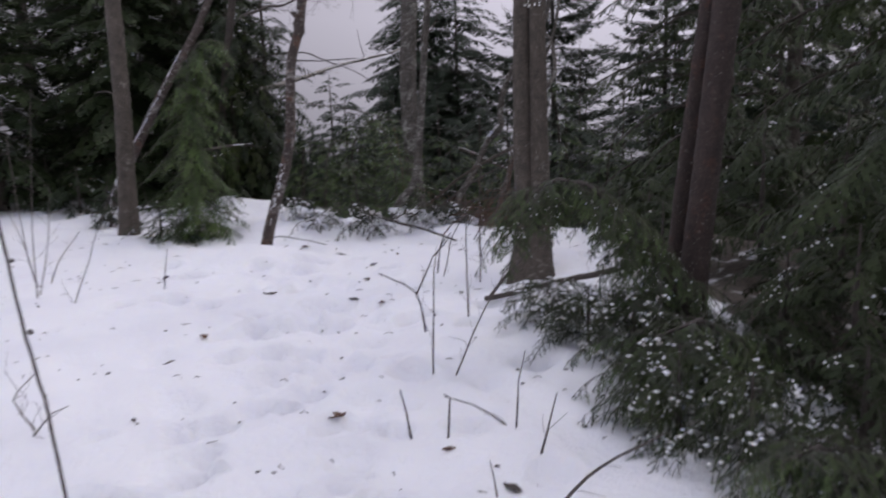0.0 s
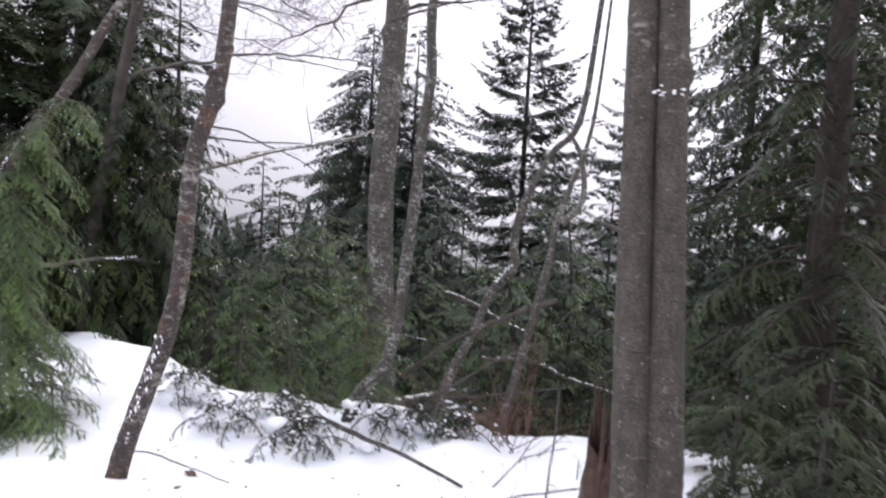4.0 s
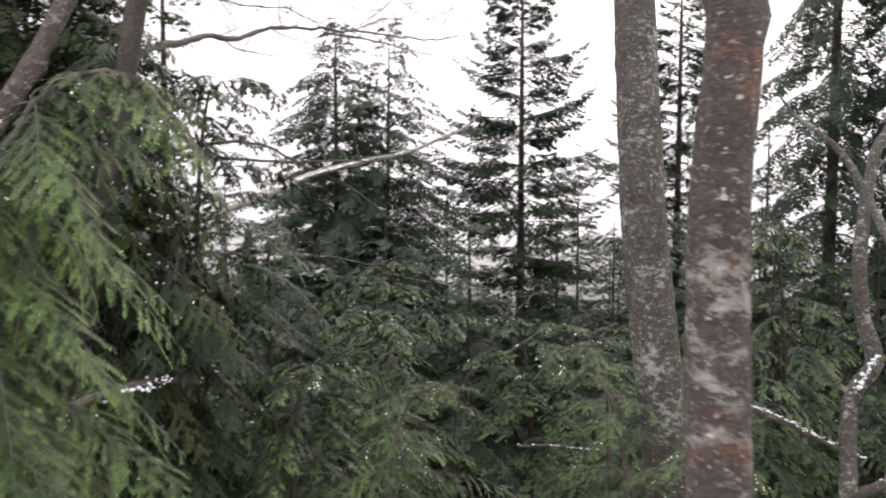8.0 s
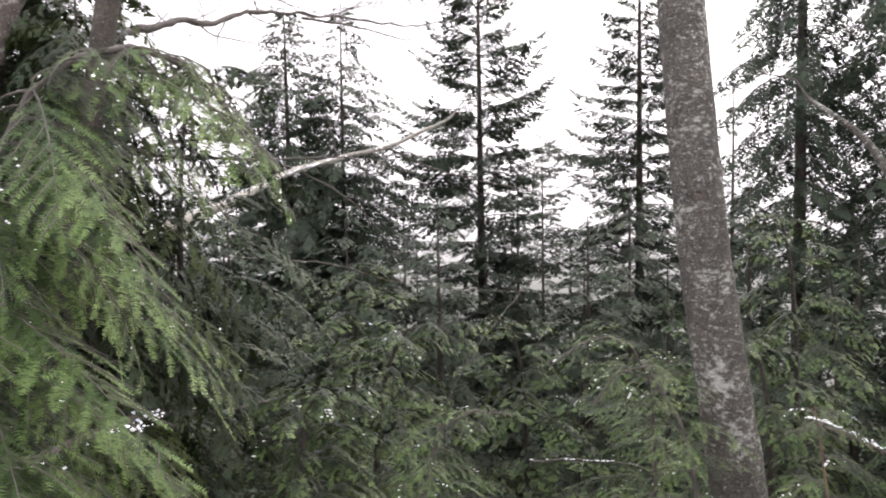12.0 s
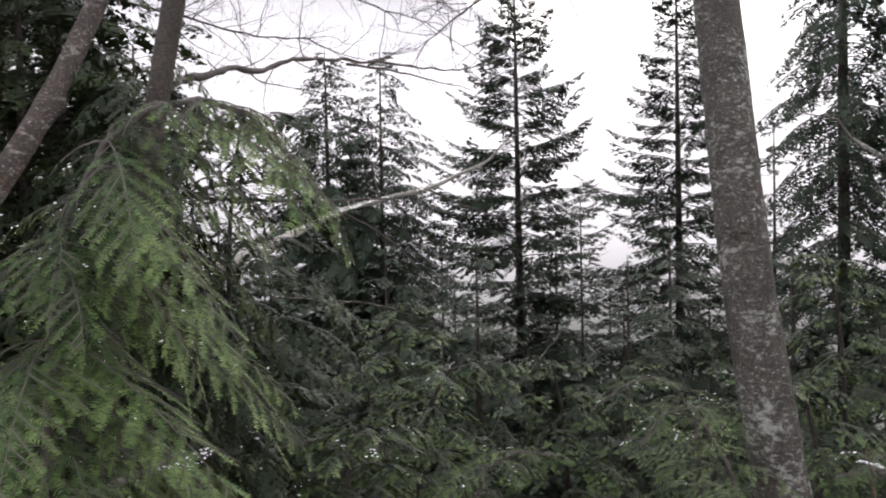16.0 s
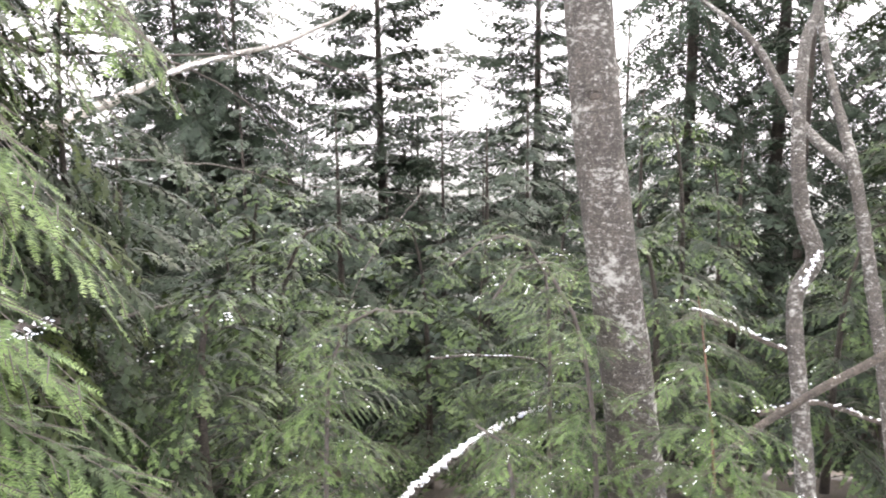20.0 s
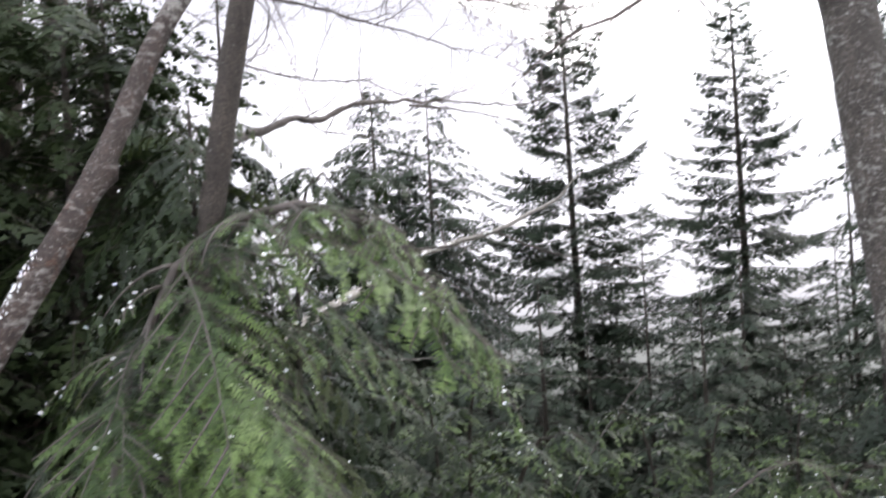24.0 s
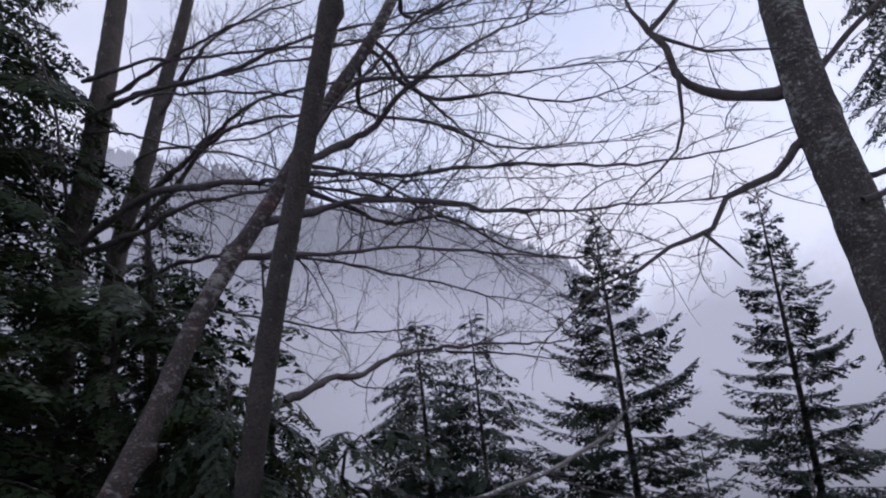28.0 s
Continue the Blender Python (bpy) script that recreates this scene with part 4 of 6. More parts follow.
add_limb(far, [(-0.94, 11.0, 3.69), (-0.80, 11.0, 3.82), (-0.70, 11.0, 4.1)], 0.013, 0.004, 173, 6, 0.35, 1)
add_limb(far, [(-0.86, 11.0, 3.5), (-0.88, 11.0, 3.28), (-0.92, 11.0, 3.17), (-1.08, 11.0, 3.05)], 0.010, 0.004, 74, 6, 0.3, 1)
add_limb(far, [(-0.93, 11.0, 3.68), (-0.74, 11.0, 3.56), (-0.50, 11.0, 3.52)], 0.010, 0.004, 75, 5, 0.25, 1)
add_limb(far, [(-0.40, 11.1, 3.36), (-0.18, 11.3, 3.58), (0.10, 11.4, 3.84), (0.4, 11.5, 4.1)], 0.020, 0.006, 76, 14, 0.4, 2)
add_limb(far, [(-0.40, 11.05, 2.93), (-0.23, 11.2, 2.99), (0.0, 11.3, 3.06), (0.3, 11.4, 3.1)], 0.020, 0.006, 77, 10, 0.4, 2)
add_limb(far, [(-0.36, 10.86, 2.84), (0.1, 10.95, 2.98), (0.45, 11.0, 3.12), (0.8, 11.1, 3.2)], 0.013, 0.004, 78, 12, 0.4, 2)

# an old branch scar, a raised lip round a dark hollow
lip_at = np.array([-0.335, 10.60, 1.695])
a = np.linspace(0, 2 * np.pi, 15)
wob = 1 + 0.12 * np.sin(3 * a + 1)
ring = lip_at + np.stack([0.044 * wob * np.cos(a), -0.006 + 0.024 * np.abs(np.cos(a)), 0.03 * wob * np.sin(a)], 1)
g = Geo()
g.add(*tube(ring, 0.009 + 0.003 * np.sin(2 * a), 7, 0.15, 8))
g.make("branch_scar", [BARK_PALE], far, "raised lip of an old branch scar")
g = Geo()
g.add(BLOB_V * np.array([0.03, 0.012, 0.021]) + lip_at + [0, -0.001, 0], BLOB_F)
g.make("scar_hollow", [BARK_DARK], far, "dark hollow in the scar")

# thin crooked stems beside it
stem = thing("crooked_stem_tree", "thin grey stem rising from a snowy crook", "tree", BARE)
trunk_mesh([(-0.05, 9.25, 0.12), (0.02, 9.3, 0.36), (0.17, 9.4, 0.62), (0.23, 9.5, 1.3), (0.25, 9.6, 1.9), (0.27, 9.68, 2.3), (0.24, 9.75, 2.75), (0.3, 9.9, 4.0), (0.25, 10.2, 6.0)],
           (0.045, 0.04, 0.036, 0.034, 0.032, 0.032, 0.03, 0.024, 0.012), 65, BARK_PALE, stem, sides=12, rough=0.08, knots=((0.32, 1.5, 0.012),))
bent = thing("crooked_stem_tree", "thin pale stem with a white elbow-shaped bend", "tree", BARE)
trunk_mesh([(0.28, 9.95, -0.15), (0.36, 10.2, 0.27), (0.47, 10.5, 0.56), (0.56, 10.75, 0.86), (0.69, 10.85, 1.01), (0.67, 10.95, 1.2), (0.71, 11.1, 1.5), (0.87, 11.4, 1.9), (1.06, 11.65, 2.2), (1.15, 12.0, 3.2), (1.3, 12.6, 5.5)],
           (0.04, 0.036, 0.033, 0.033, 0.037, 0.033, 0.029, 0.027, 0.026, 0.022, 0.012), 66, BARK_PALE, bent, sides=14, rough=0.1)
g = Geo()
for k in range(36):
    u = rng.uniform(0, 1)
    fleck(g, np.array([0.56 + 0.12 * u, 10.72 + 0.08 * u, 0.90 + 0.15 * u]) + rng.normal(0, 0.008, 3), np.array([0.010, 0.008, 0.010]) * rng.uniform(0.4, 1.0), rng)
g.make("snow_dusting", [SNOW], bent, "snow lying in the elbow")
third = thing("crooked_stem_tree", "thin pale stem crossed by a leaning dead pole", "tree", BARE)
trunk_mesh([(0.72, 10.0, -0.2), (0.79, 10.3, 0.19), (0.87, 10.6, 0.63), (0.94, 10.9, 1.06), (0.97, 11.1, 1.38), (1.04, 11.4, 1.66), (1.12, 11.7, 1.96), (1.18, 12.0, 2.5), (1.25, 12.6, 4.0)],
           (0.036, 0.033, 0.030, 0.029, 0.028, 0.02, 0.018, 0.015, 0.009), 67, BARK_PALE, third, sides=12, rough=0.1)
trunk_mesh([(0.99, 11.12, 1.34), (1.09, 11.7, 1.47), (1.11, 12.0, 1.63), (1.03, 12.3, 1.96), (0.83, 12.6, 2.22)], (0.028, 0.028, 0.026, 0.021, 0.012), 68, BARK_PALE, third, "pole", sides=10, rough=0.08)
add_limb(third, [(0.83, 12.6, 2.22), (0.76, 12.6, 2.32), (0.6, 12.6, 2.36)], 0.009, 0.003, 79, 5, 0.3, 1)

# the leaning snowy tree and the tall one beside it
lean = thing("leaning_tree", "leaning bare tree with a snow-whitened flank", "tree", BARE)
trunk_mesh([(-3.72, 9.55, 0.05), (-3.56, 9.8, 0.6), (-3.37, 10.1, 1.21), (-3.17, 10.3, 1.68), (-3.05, 10.6, 2.1), (-2.99, 10.85, 2.45), (-2.90, 11.1, 2.9), (-2.72, 11.4, 3.39), (-2.45, 11.6, 3.95), (-2.14, 11.8, 4.54), (-1.5, 12.3, 6.2)],
           (0.064, 0.06, 0.054, 0.051, 0.047, 0.044, 0.04, 0.037, 0.034, 0.03, 0.018), 81, BARK_RED, lean, sides=18, rough=0.07, knots=((0.37, 4.0, 0.03), (0.5, 1.0, 0.025)))
g = Geo()
for k in range(700):
    u = rng.uniform(0.0, 1.0) ** 1.4
    knots_u = [0, 0.25, 0.5, 0.72, 1]
    u *= 0.86
    p = np.array([np.interp(u, knots_u, [-3.66, -3.53, -3.34, -3.14, -2.99]), np.interp(u, knots_u, [9.58, 9.78, 10.08, 10.28, 10.68]), 0.1 + 2.2 * u])
    r = 0.062 - 0.014 * u
    a = rng.normal(0.0, 0.38)
    out = np.cos(a) * np.array([-0.42, -0.80, 0.43]) + np.sin(a) * np.array([0.88, -0.46, 0.05])
    fleck(g, p + 0.97 * r * out, np.array([0.005, 0.004, 0.007]) * rng.uniform(0.3, 1.3), rng)
g.make("snow_dusting", [SNOW], lean, "wet snow plastered along the upper side")
tall = thing("tall_grey_tree", "tall smooth grey trunk with long bare limbs", "tree", BARE)
trunk_mesh([(-3.0, 10.85, -0.25), (-2.85, 10.8, 1.0), (-2.59, 10.72, 2.1), (-2.46, 10.7, 2.68), (-2.33, 10.7, 3.18), (-2.14, 10.65, 3.85), (-1.8, 10.6, 5.2), (-1.3, 10.5, 7.5)],
           (0.06, 0.052, 0.046, 0.043, 0.041, 0.038, 0.032, 0.018), 82, BARK_DARK, tall, sides=20, rough=0.05, knots=((0.53, 4.5, 0.03),))
add_limb(tall, [(-2.56, 10.72, 2.25), (-2.6, 11.0, 2.38), (-2.62, 11.3, 2.46), (-2.58, 11.8, 2.6), (-2.41, 12.6, 2.78), (-2.05, 13.4, 2.88), (-1.54, 14.0, 2.94)], 0.024, 0.006, 83, 25, 0.7, 2)
add_limb(tall, [(-2.2, 12.9, 2.82), (-1.88, 13.2, 2.80), (-1.55, 13.6, 2.76)], 0.010, 0.004, 84, 5, 0.4, 1)
LIMBS_LEAN_LOW = [
    ([(-2.62, 11.5, 3.6), (-2.38, 11.9, 3.87), (-2.1, 11.8, 4.03), (-1.76, 11.7, 4.15), (-1.35, 11.6, 4.21)], 0.03, 14),
    ([(-2.76, 11.35, 3.3), (-2.42, 11.7, 3.45), (-2.02, 11.7, 3.38), (-1.7, 11.7, 3.28), (-1.34, 11.7, 3.22), (-0.89, 11.6, 3.15)], 0.026, 16),
    ([(-2.82, 11.25, 3.12), (-2.41, 11.6, 3.15), (-1.94, 11.7, 3.12), (-1.68, 11.7, 3.05), (-1.37, 11.7, 2.99)], 0.016, 14),
    ([(-2.66, 11.5, 3.52), (-2.33, 12.0, 3.40), (-1.97, 12.0, 3.36), (-1.7, 12.0, 3.16), (-1.43, 12.0, 3.07)], 0.018, 12),
    ([(-2.32, 11.7, 4.2), (-2.41, 12.2, 4.14), (-2.06, 12.2, 4.0), (-1.63, 12.1, 3.74), (-1.2, 12.0, 3.65)], 0.016, 12),
]
LIMBS_LEAN_HIGH = [
    ([(-2.28, 11.72, 4.28), (-2.06, 12.3, 4.22), (-1.6, 12.3, 4.16), (-1.18, 12.2, 4.0), (-0.73, 12.2, 4.11)], 0.016, 14),
    ([(-2.66, 11.5, 3.52), (-2.26, 12.0, 3.53), (-1.97, 12.0, 3.33), (-1.75, 12.0, 3.25)], 0.014, 8),
    ([(-2.08, 11.85, 4.66), (-2.1, 12.3, 4.75), (-1.6, 12.1, 4.72), (-1.1, 12.0, 4.6)], 0.018, 12),
    ([(-2.02, 11.9, 4.8), (-1.9, 12.5, 5.1), (-1.4, 12.4, 5.3)], 0.018, 10),
]
for i, (p, r, n) in enumerate(LIMBS_LEAN_LOW + LIMBS_LEAN_HIGH):
    add_limb(lean, p, 0.95 * r, 0.004, 90 + i, int(2.2 * n), 0.7, 2)
# two more trunks behind on the edge
second = thing("bare_tree", "bare tree with dark limbs sweeping out over the slope", "tree", BARE)
trunk_mesh([(-5.0, 12.8, -0.6), (-4.95, 12.9, 1.5), (-4.85, 13.0, 3.76), (-4.78, 13.1, 4.4), (-4.73, 13.2, 5.1), (-4.73, 13.4, 6.0), (-4.6, 13.7, 8.5)], (0.13, 0.12, 0.10, 0.098, 0.09, 0.082, 0.05), 101, BARK, second, sides=16)
other = thing("bare_tree", "slimmer bare tree with limbs reaching towards the valley", "tree", BARE)
trunk_mesh([(-5.2, 13.3, -0.8), (-5.05, 13.45, 2.0), (-4.87, 13.6, 3.9), (-4.65, 13.7, 4.8), (-4.57, 13.9, 5.6), (-4.42, 14.0, 6.3), (-4.1, 14.3, 8.5)], (0.10, 0.09, 0.072, 0.066, 0.06, 0.052, 0.03), 102, BARK, other, sides=14)
LIMBS_SECOND = [
    ([(-4.82, 13.02, 3.9), (-4.13, 12.8, 4.1), (-3.06, 12.5, 3.91), (-2.24, 12.0, 3.66), (-1.49, 11.8, 3.52), (-1.02, 11.7, 3.39), (-0.63, 11.6, 3.35)], 0.042, 22),
    ([(-4.84, 13.02, 3.85), (-4.13, 12.8, 3.88), (-3.74, 12.6, 3.95), (-3.09, 12.4, 3.9), (-2.5, 12.2, 3.75)], 0.04, 14),
    ([(-4.73, 13.2, 5.1), (-4.04, 13.0, 5.22), (-3.42, 12.8, 5.29), (-2.7, 12.6, 5.25)], 0.034, 14),
    ([(-4.74, 13.2, 5.05), (-3.91, 13.0, 5.05), (-2.96, 12.6, 4.91), (-2.44, 12.4, 4.84), (-1.85, 12.2, 4.71)], 0.04, 18),
    ([(-4.85, 12.95, 3.8), (-4.6, 12.4, 4.1), (-4.85, 12.3, 4.5)], 0.022, 6),
    ([(-4.8, 13.0, 3.95), (-4.53, 12.4, 4.6), (-4.63, 12.3, 5.3)], 0.022, 7),
]
for i, (p, r, n) in enumerate(LIMBS_SECOND):
    add_limb(second, p, 0.75 * r, 0.004, 110 + i, int(2.2 * n), 0.8, 2)
LIMBS_OTHER = [
    ([(-4.75, 13.65, 4.4), (-4.08, 13.3, 4.58), (-3.45, 13.0, 4.74), (-2.96, 12.8, 4.7), (-2.3, 12.6, 4.57)], 0.034, 18),
    ([(-4.85, 13.6, 4.0), (-4.2, 13.3, 4.3), (-3.5, 12.9, 4.5), (-2.7, 12.6, 4.35), (-2.0, 12.4, 4.45)], 0.03, 18),
    ([(-4.9, 13.55, 3.7), (-4.0, 13.1, 3.75), (-3.1, 12.7, 3.5), (-2.3, 12.5, 3.2), (-1.8, 12.4, 3.0)], 0.026, 18),
    ([(-4.9, 13.55, 3.5), (-4.0, 13.1, 3.4), (-3.1, 12.9, 3.1), (-2.4, 12.9, 2.95)], 0.02, 16),
    ([(-4.6, 13.8, 5.2), (-4.0, 13.5, 5.6), (-3.2, 13.2, 5.7)], 0.026, 12),
]
for i, (p, r, n) in enumerate(LIMBS_OTHER):
    add_limb(other, p, 0.95 * r, 0.004, 120 + i, int(2.2 * n), 0.8, 2)

# finer limbs that cross in front of the sky
for i in range(10):
    r = np.random.default_rng(500 + i)
    host, foot_pt = ((lean, np.array([-2.75 + 0.5 * r.random(), 11.35 + 0.35 * r.random(), 3.3 + 1.2 * r.random()])), (second, np.array([-4.8, 13.05, 3.8 + 2.0 * r.random()])), (other, np.array([-4.72, 13.65, 3.9 + 1.8 * r.random()])))[i % 3]
    if host is lean:
        u = r.random()
        foot_pt = np.array([-2.72 + 0.58 * u, 11.4 + 0.4 * u, 3.39 + 1.15 * u])
    end = np.array([r.uniform(-2.0, -0.9), r.uniform(11.6, 12.8), r.uniform(2.9, 4.9)])
    mid_pt = 0.5 * (foot_pt + end) + np.array([0, 0.1, r.normal(0.1, 0.12)])
    add_limb(host, [foot_pt, 0.7 * foot_pt + 0.3 * mid_pt + [0, 0, 0.05], mid_pt, end], r.uniform(0.010, 0.018), 0.003, 520 + i, 22, 0.7, 2)

# trunks that stand in the clearing
right = thing("reddish_trunk_tree", "dark reddish trunk flecked with snow above a bent hemlock", "tree", BARE)
trunk_mesh([(2.80, 6.36, -0.15), (2.85, 6.42, 0.5), (2.915, 6.50, 1.2), (3.01, 6.64, 2.2), (3.2, 7.0, 4.5), (3.45, 7.6, 8.0)], (0.10, 0.078, 0.073, 0.078, 0.066, 0.04), 131, BARK_RED_SHADE, right, sides=18, knots=((0.2, 3.5, 0.02), (0.27, 5.0, 0.02)))
trunk_mesh([(2.70, 6.85, -0.15), (2.74, 6.8, 0.5), (2.81, 6.73, 1.2), (2.91, 6.68, 2.0), (2.99, 6.75, 2.7), (3.1, 7.0, 4.5)], (0.07, 0.056, 0.052, 0.06, 0.056, 0.04), 132, BARK_RED_SHADE, right, "stem", sides=12)
left = thing("grey_trunk_tree", "smooth grey-brown trunk at the edge of the dark wood", "tree", BARE)
trunk_mesh([(-2.82, 8.86, 0.0), (-2.86, 8.95, 0.6), (-2.85, 9.0, 1.4), (-2.95, 9.15, 2.6), (-3.1, 9.4, 4.5), (-3.3, 9.8, 8.0)], (0.12, 0.09, 0.083, 0.08, 0.07, 0.045), 133, BARK, left, sides=18)

add_limb(left, [(-2.85, 9.0, 1.5), (-2.98, 8.95, 1.56), (-3.1, 8.92, 1.55)], 0.012, 0.005, 151, 2, 0.15, 0, TWIG, 0.003, "branch_stub")
add_limb(left, [(-2.88, 9.05, 2.0), (-2.76, 9.0, 2.08), (-2.7, 8.98, 2.2)], 0.012, 0.004, 152, 2, 0.15, 0, TWIG, 0.003, "branch_stub")
add_limb(stem, [(0.25, 9.6, 1.95), (0.34, 9.6, 2.05), (0.4, 9.62, 2.2)], 0.008, 0.003, 153, 2, 0.15, 0, TWIG, 0.003, "branch_stub")
add_limb(twin, [(1.50, 8.0, 1.5), (1.42, 7.98, 1.53), (1.37, 7.97, 1.54)], 0.010, 0.004, 154, 0, 0.1, 0, TWIG, 0.003, "branch_stub")

# broken limbs reaching out of the dark hemlock below the tall tree
dead = thing("dead_limb", "long dead snow-dusted limb jutting over the slope", "branch")
add_limb(dead, [(-2.9, 11.2, 1.45), (-2.65, 12.2, 1.61), (-2.53, 12.8, 1.72), (-2.38, 13.4, 1.84), (-2.14, 13.85, 1.94), (-1.8, 14.1, 2.03), (-1.38, 14.3, 2.23)], 0.044, 0.014, 141, 5, 0.4, 1, LIMB_GREY, 0.003)
add_limb(dead, [(-1.8, 14.1, 2.03), (-1.52, 14.2, 1.89), (-1.17, 14.3, 1.78), (-0.67, 14.4, 1.66)], 0.010, 0.003, 142, 5, 0.3, 1)
add_limb(dead, [(-2.16, 13.9, 1.95), (-2.2, 13.9, 2.12), (-2.26, 13.9, 2.4)], 0.007, 0.003, 143, 2, 0.15, 0)
dead2 = thing("dead_limb", "thin straight dead limb beside a thicker one", "branch")
add_limb(dead2, [(-3.3, 12.0, 1.95), (-3.14, 12.6, 1.95), (-2.93, 12.8, 1.93), (-2.53, 13.0, 1.92), (-2.08, 13.2, 1.94)], 0.016, 0.007, 144, 4, 0.3, 1)
dead3 = thing("dead_limb", "arched dead limb with twigs hanging from it", "branch")
add_limb(dead3, [(-3.25, 12.0, 1.85), (-3.06, 12.4, 2.01), (-2.82, 12.6, 2.06), (-2.62, 12.9, 2.06), (-2.5, 13.2, 1.95), (-2.34, 13.6, 1.84), (-2.11, 13.8, 1.68), (-1.86, 14.0, 1.38)], 0.018, 0.004, 145, 8, 0.4, 1)
wire = thing("dead_limb", "long pale twig strung across the young hemlocks", "branch")
add_limb(wire, [(-2.6, 12.4, 1.35), (-2.28, 13.0, 1.27), (-2.03, 13.6, 1.13), (-1.73, 14.2, 0.95), (-1.24, 14.6, 0.84), (-0.73, 14.8, 0.79), (-0.28, 15.0, 0.79)], 0.008, 0.003, 146, 5, 0.25, 0, BARK_PALE)
add_limb(wire, [(-0.71, 14.8, 0.8), (-0.96, 14.6, 0.52), (-1.14, 14.4, 0.32), (-1.36, 14.2, -0.1), (-1.45, 14.1, -1.2)], 0.008, 0.006, 147, 3, 0.2, 0, BARK_PALE)
low = thing("dead_limb", "snow-dusted dead limb under the drooping boughs", "branch")
add_limb(low, [(-2.75, 10.0, 0.85), (-2.49, 10.6, 0.87), (-2.4, 10.9, 0.82), (-2.29, 11.2, 0.75), (-2.17, 11.5, 0.72), (-2.0, 11.7, 0.71)], 0.02, 0.008, 148, 4, 0.2, 0)
g = Geo()
for k in range(60):
    fleck(g, np.array([-2.5 + 0.14 * rng.uniform(0, 1), 10.45 + 0.3 * rng.uniform(0, 1), 0.892]), np.array([0.010, 0.010, 0.006]) * rng.uniform(0.3, 1.2), rng)
g.make("snow_dusting", [SNOW], low, "snow on the limb")

# ---- the young hemlock beside the path ----
NEAR = dict(lod="near", mats=(NEEDLE_NEAR, TWIG, NEEDLE_YOUNG), singles=True, twigs=True, fresh=NEEDLE_BRIGHT)
evergreen("young_hemlock", "bright green young hemlock with drooping tips and drops of snow", "tree",
          [on_ground(-1.9, 8.75, -0.05), (-1.94, 8.78, 0.7), (-1.97, 8.84, 1.4), (-1.965, 8.92, 1.8), (-1.914, 8.97, 1.94), (-1.83, 8.98, 2.0), (-1.74, 8.98, 2.015), (-1.65, 8.98, 1.985), (-1.59, 8.97, 1.93), (-1.535, 8.96, 1.84)], 0.009, 76, 0.8, seed=200, bark_mat=TWIG,
          rise=0.02, droop=0.78, start=0.02, profile=1.25, top=0.06, snow=0.3, snow_size=0.0035, cross=0.5, tilt=(-0.35, 0.34), roll=0.2, inner=60, low_lod="young",
          arms=[(0.99, -0.15, 0.17, -1.0, 0.6), (0.95, -0.4, 0.2, -0.7, 0.7), (0.9, -0.9, 0.26, -0.5, 0.8), (0.86, 0.3, 0.3, -0.3, 0.9)]
          + [(0.26 + 0.5 * k / 27, -1.35 + 1.7 * ((11 * k) % 28) / 27, (0.8 - 0.34 * k / 27) * (1.0, 0.6, 0.88, 0.45)[k % 4], (0.08, -0.12, -0.26)[k % 3], (0.6, 0.8, 0.5)[k % 3]) for k in range(28)]
          + [(0.5 + 0.3 * k / 19, -0.8 + 1.25 * ((7 * k) % 20) / 19, (0.6 - 0.16 * k / 19) * (1.0, 0.8, 0.9)[k % 3], (0.0, -0.12, -0.05)[k % 3], (0.55, 0.72)[k % 2]) for k in range(0, 20, 2)]
          + [(0.02 + 0.22 * k / 43, 2.4 * k, (0.8 - 0.3 * k / 43) * (1.0, 0.82, 0.92)[k % 3], (0.12, 0.0, -0.1)[k % 3], (0.4, 0.3, 0.5)[k % 3]) for k in range(44)]
          + [(0.2 + 0.38 * k / 25, 1.7 + 2.4 * ((9 * k) % 26) / 25, (0.78 - 0.3 * k / 25) * (1.0, 0.8, 0.9)[k % 3], (0.05, -0.1)[k % 2], (0.55, 0.7)[k % 2]) for k in range(26)]
          + [(0.62 + 0.3 * k / 7, 2.4 * k, 0.17 - 0.08 * k / 7, -0.1, 0.8) for k in range(8)], **NEAR)
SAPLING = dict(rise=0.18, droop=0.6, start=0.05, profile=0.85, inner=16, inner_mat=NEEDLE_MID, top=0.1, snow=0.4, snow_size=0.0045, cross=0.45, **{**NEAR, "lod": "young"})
evergreen("hemlock_sapling", "small hemlock sapling with an upright orange-brown stem", "tree",
          [on_ground(-0.12, 9.87, -0.05), (-0.13, 9.87, 0.5), (-0.17, 9.87, 0.85), (-0.2, 9.87, 1.05), (-0.215, 9.87, 1.13)], 0.006, 46, 0.6, seed=201, bark_mat=TWIG_RED, **SAPLING)
evergreen("hemlock_sapling", "hemlock sapling with a bowed tip in front of the trunk", "tree",
          [on_ground(-0.36, 10.3, -0.05), (-0.4, 10.32, 0.6), (-0.47, 10.34, 0.95), (-0.58, 10.34, 1.14), (-0.68, 10.33, 1.12), (-0.76, 10.32, 1.02)], 0.008, 48, 0.5, seed=202, **SAPLING)
evergreen("hemlock_sapling", "hemlock sapling with an arched leader beside the trunk", "tree",
          [on_ground(-0.4, 11.0, -0.05), (-0.41, 10.98, 0.5), (-0.44, 10.96, 0.95), (-0.53, 10.92, 1.1), (-0.62, 10.9, 1.13), (-0.73, 10.88, 1.11), (-0.86, 10.86, 1.02)], 0.01, 48, 0.56, seed=205, **SAPLING)
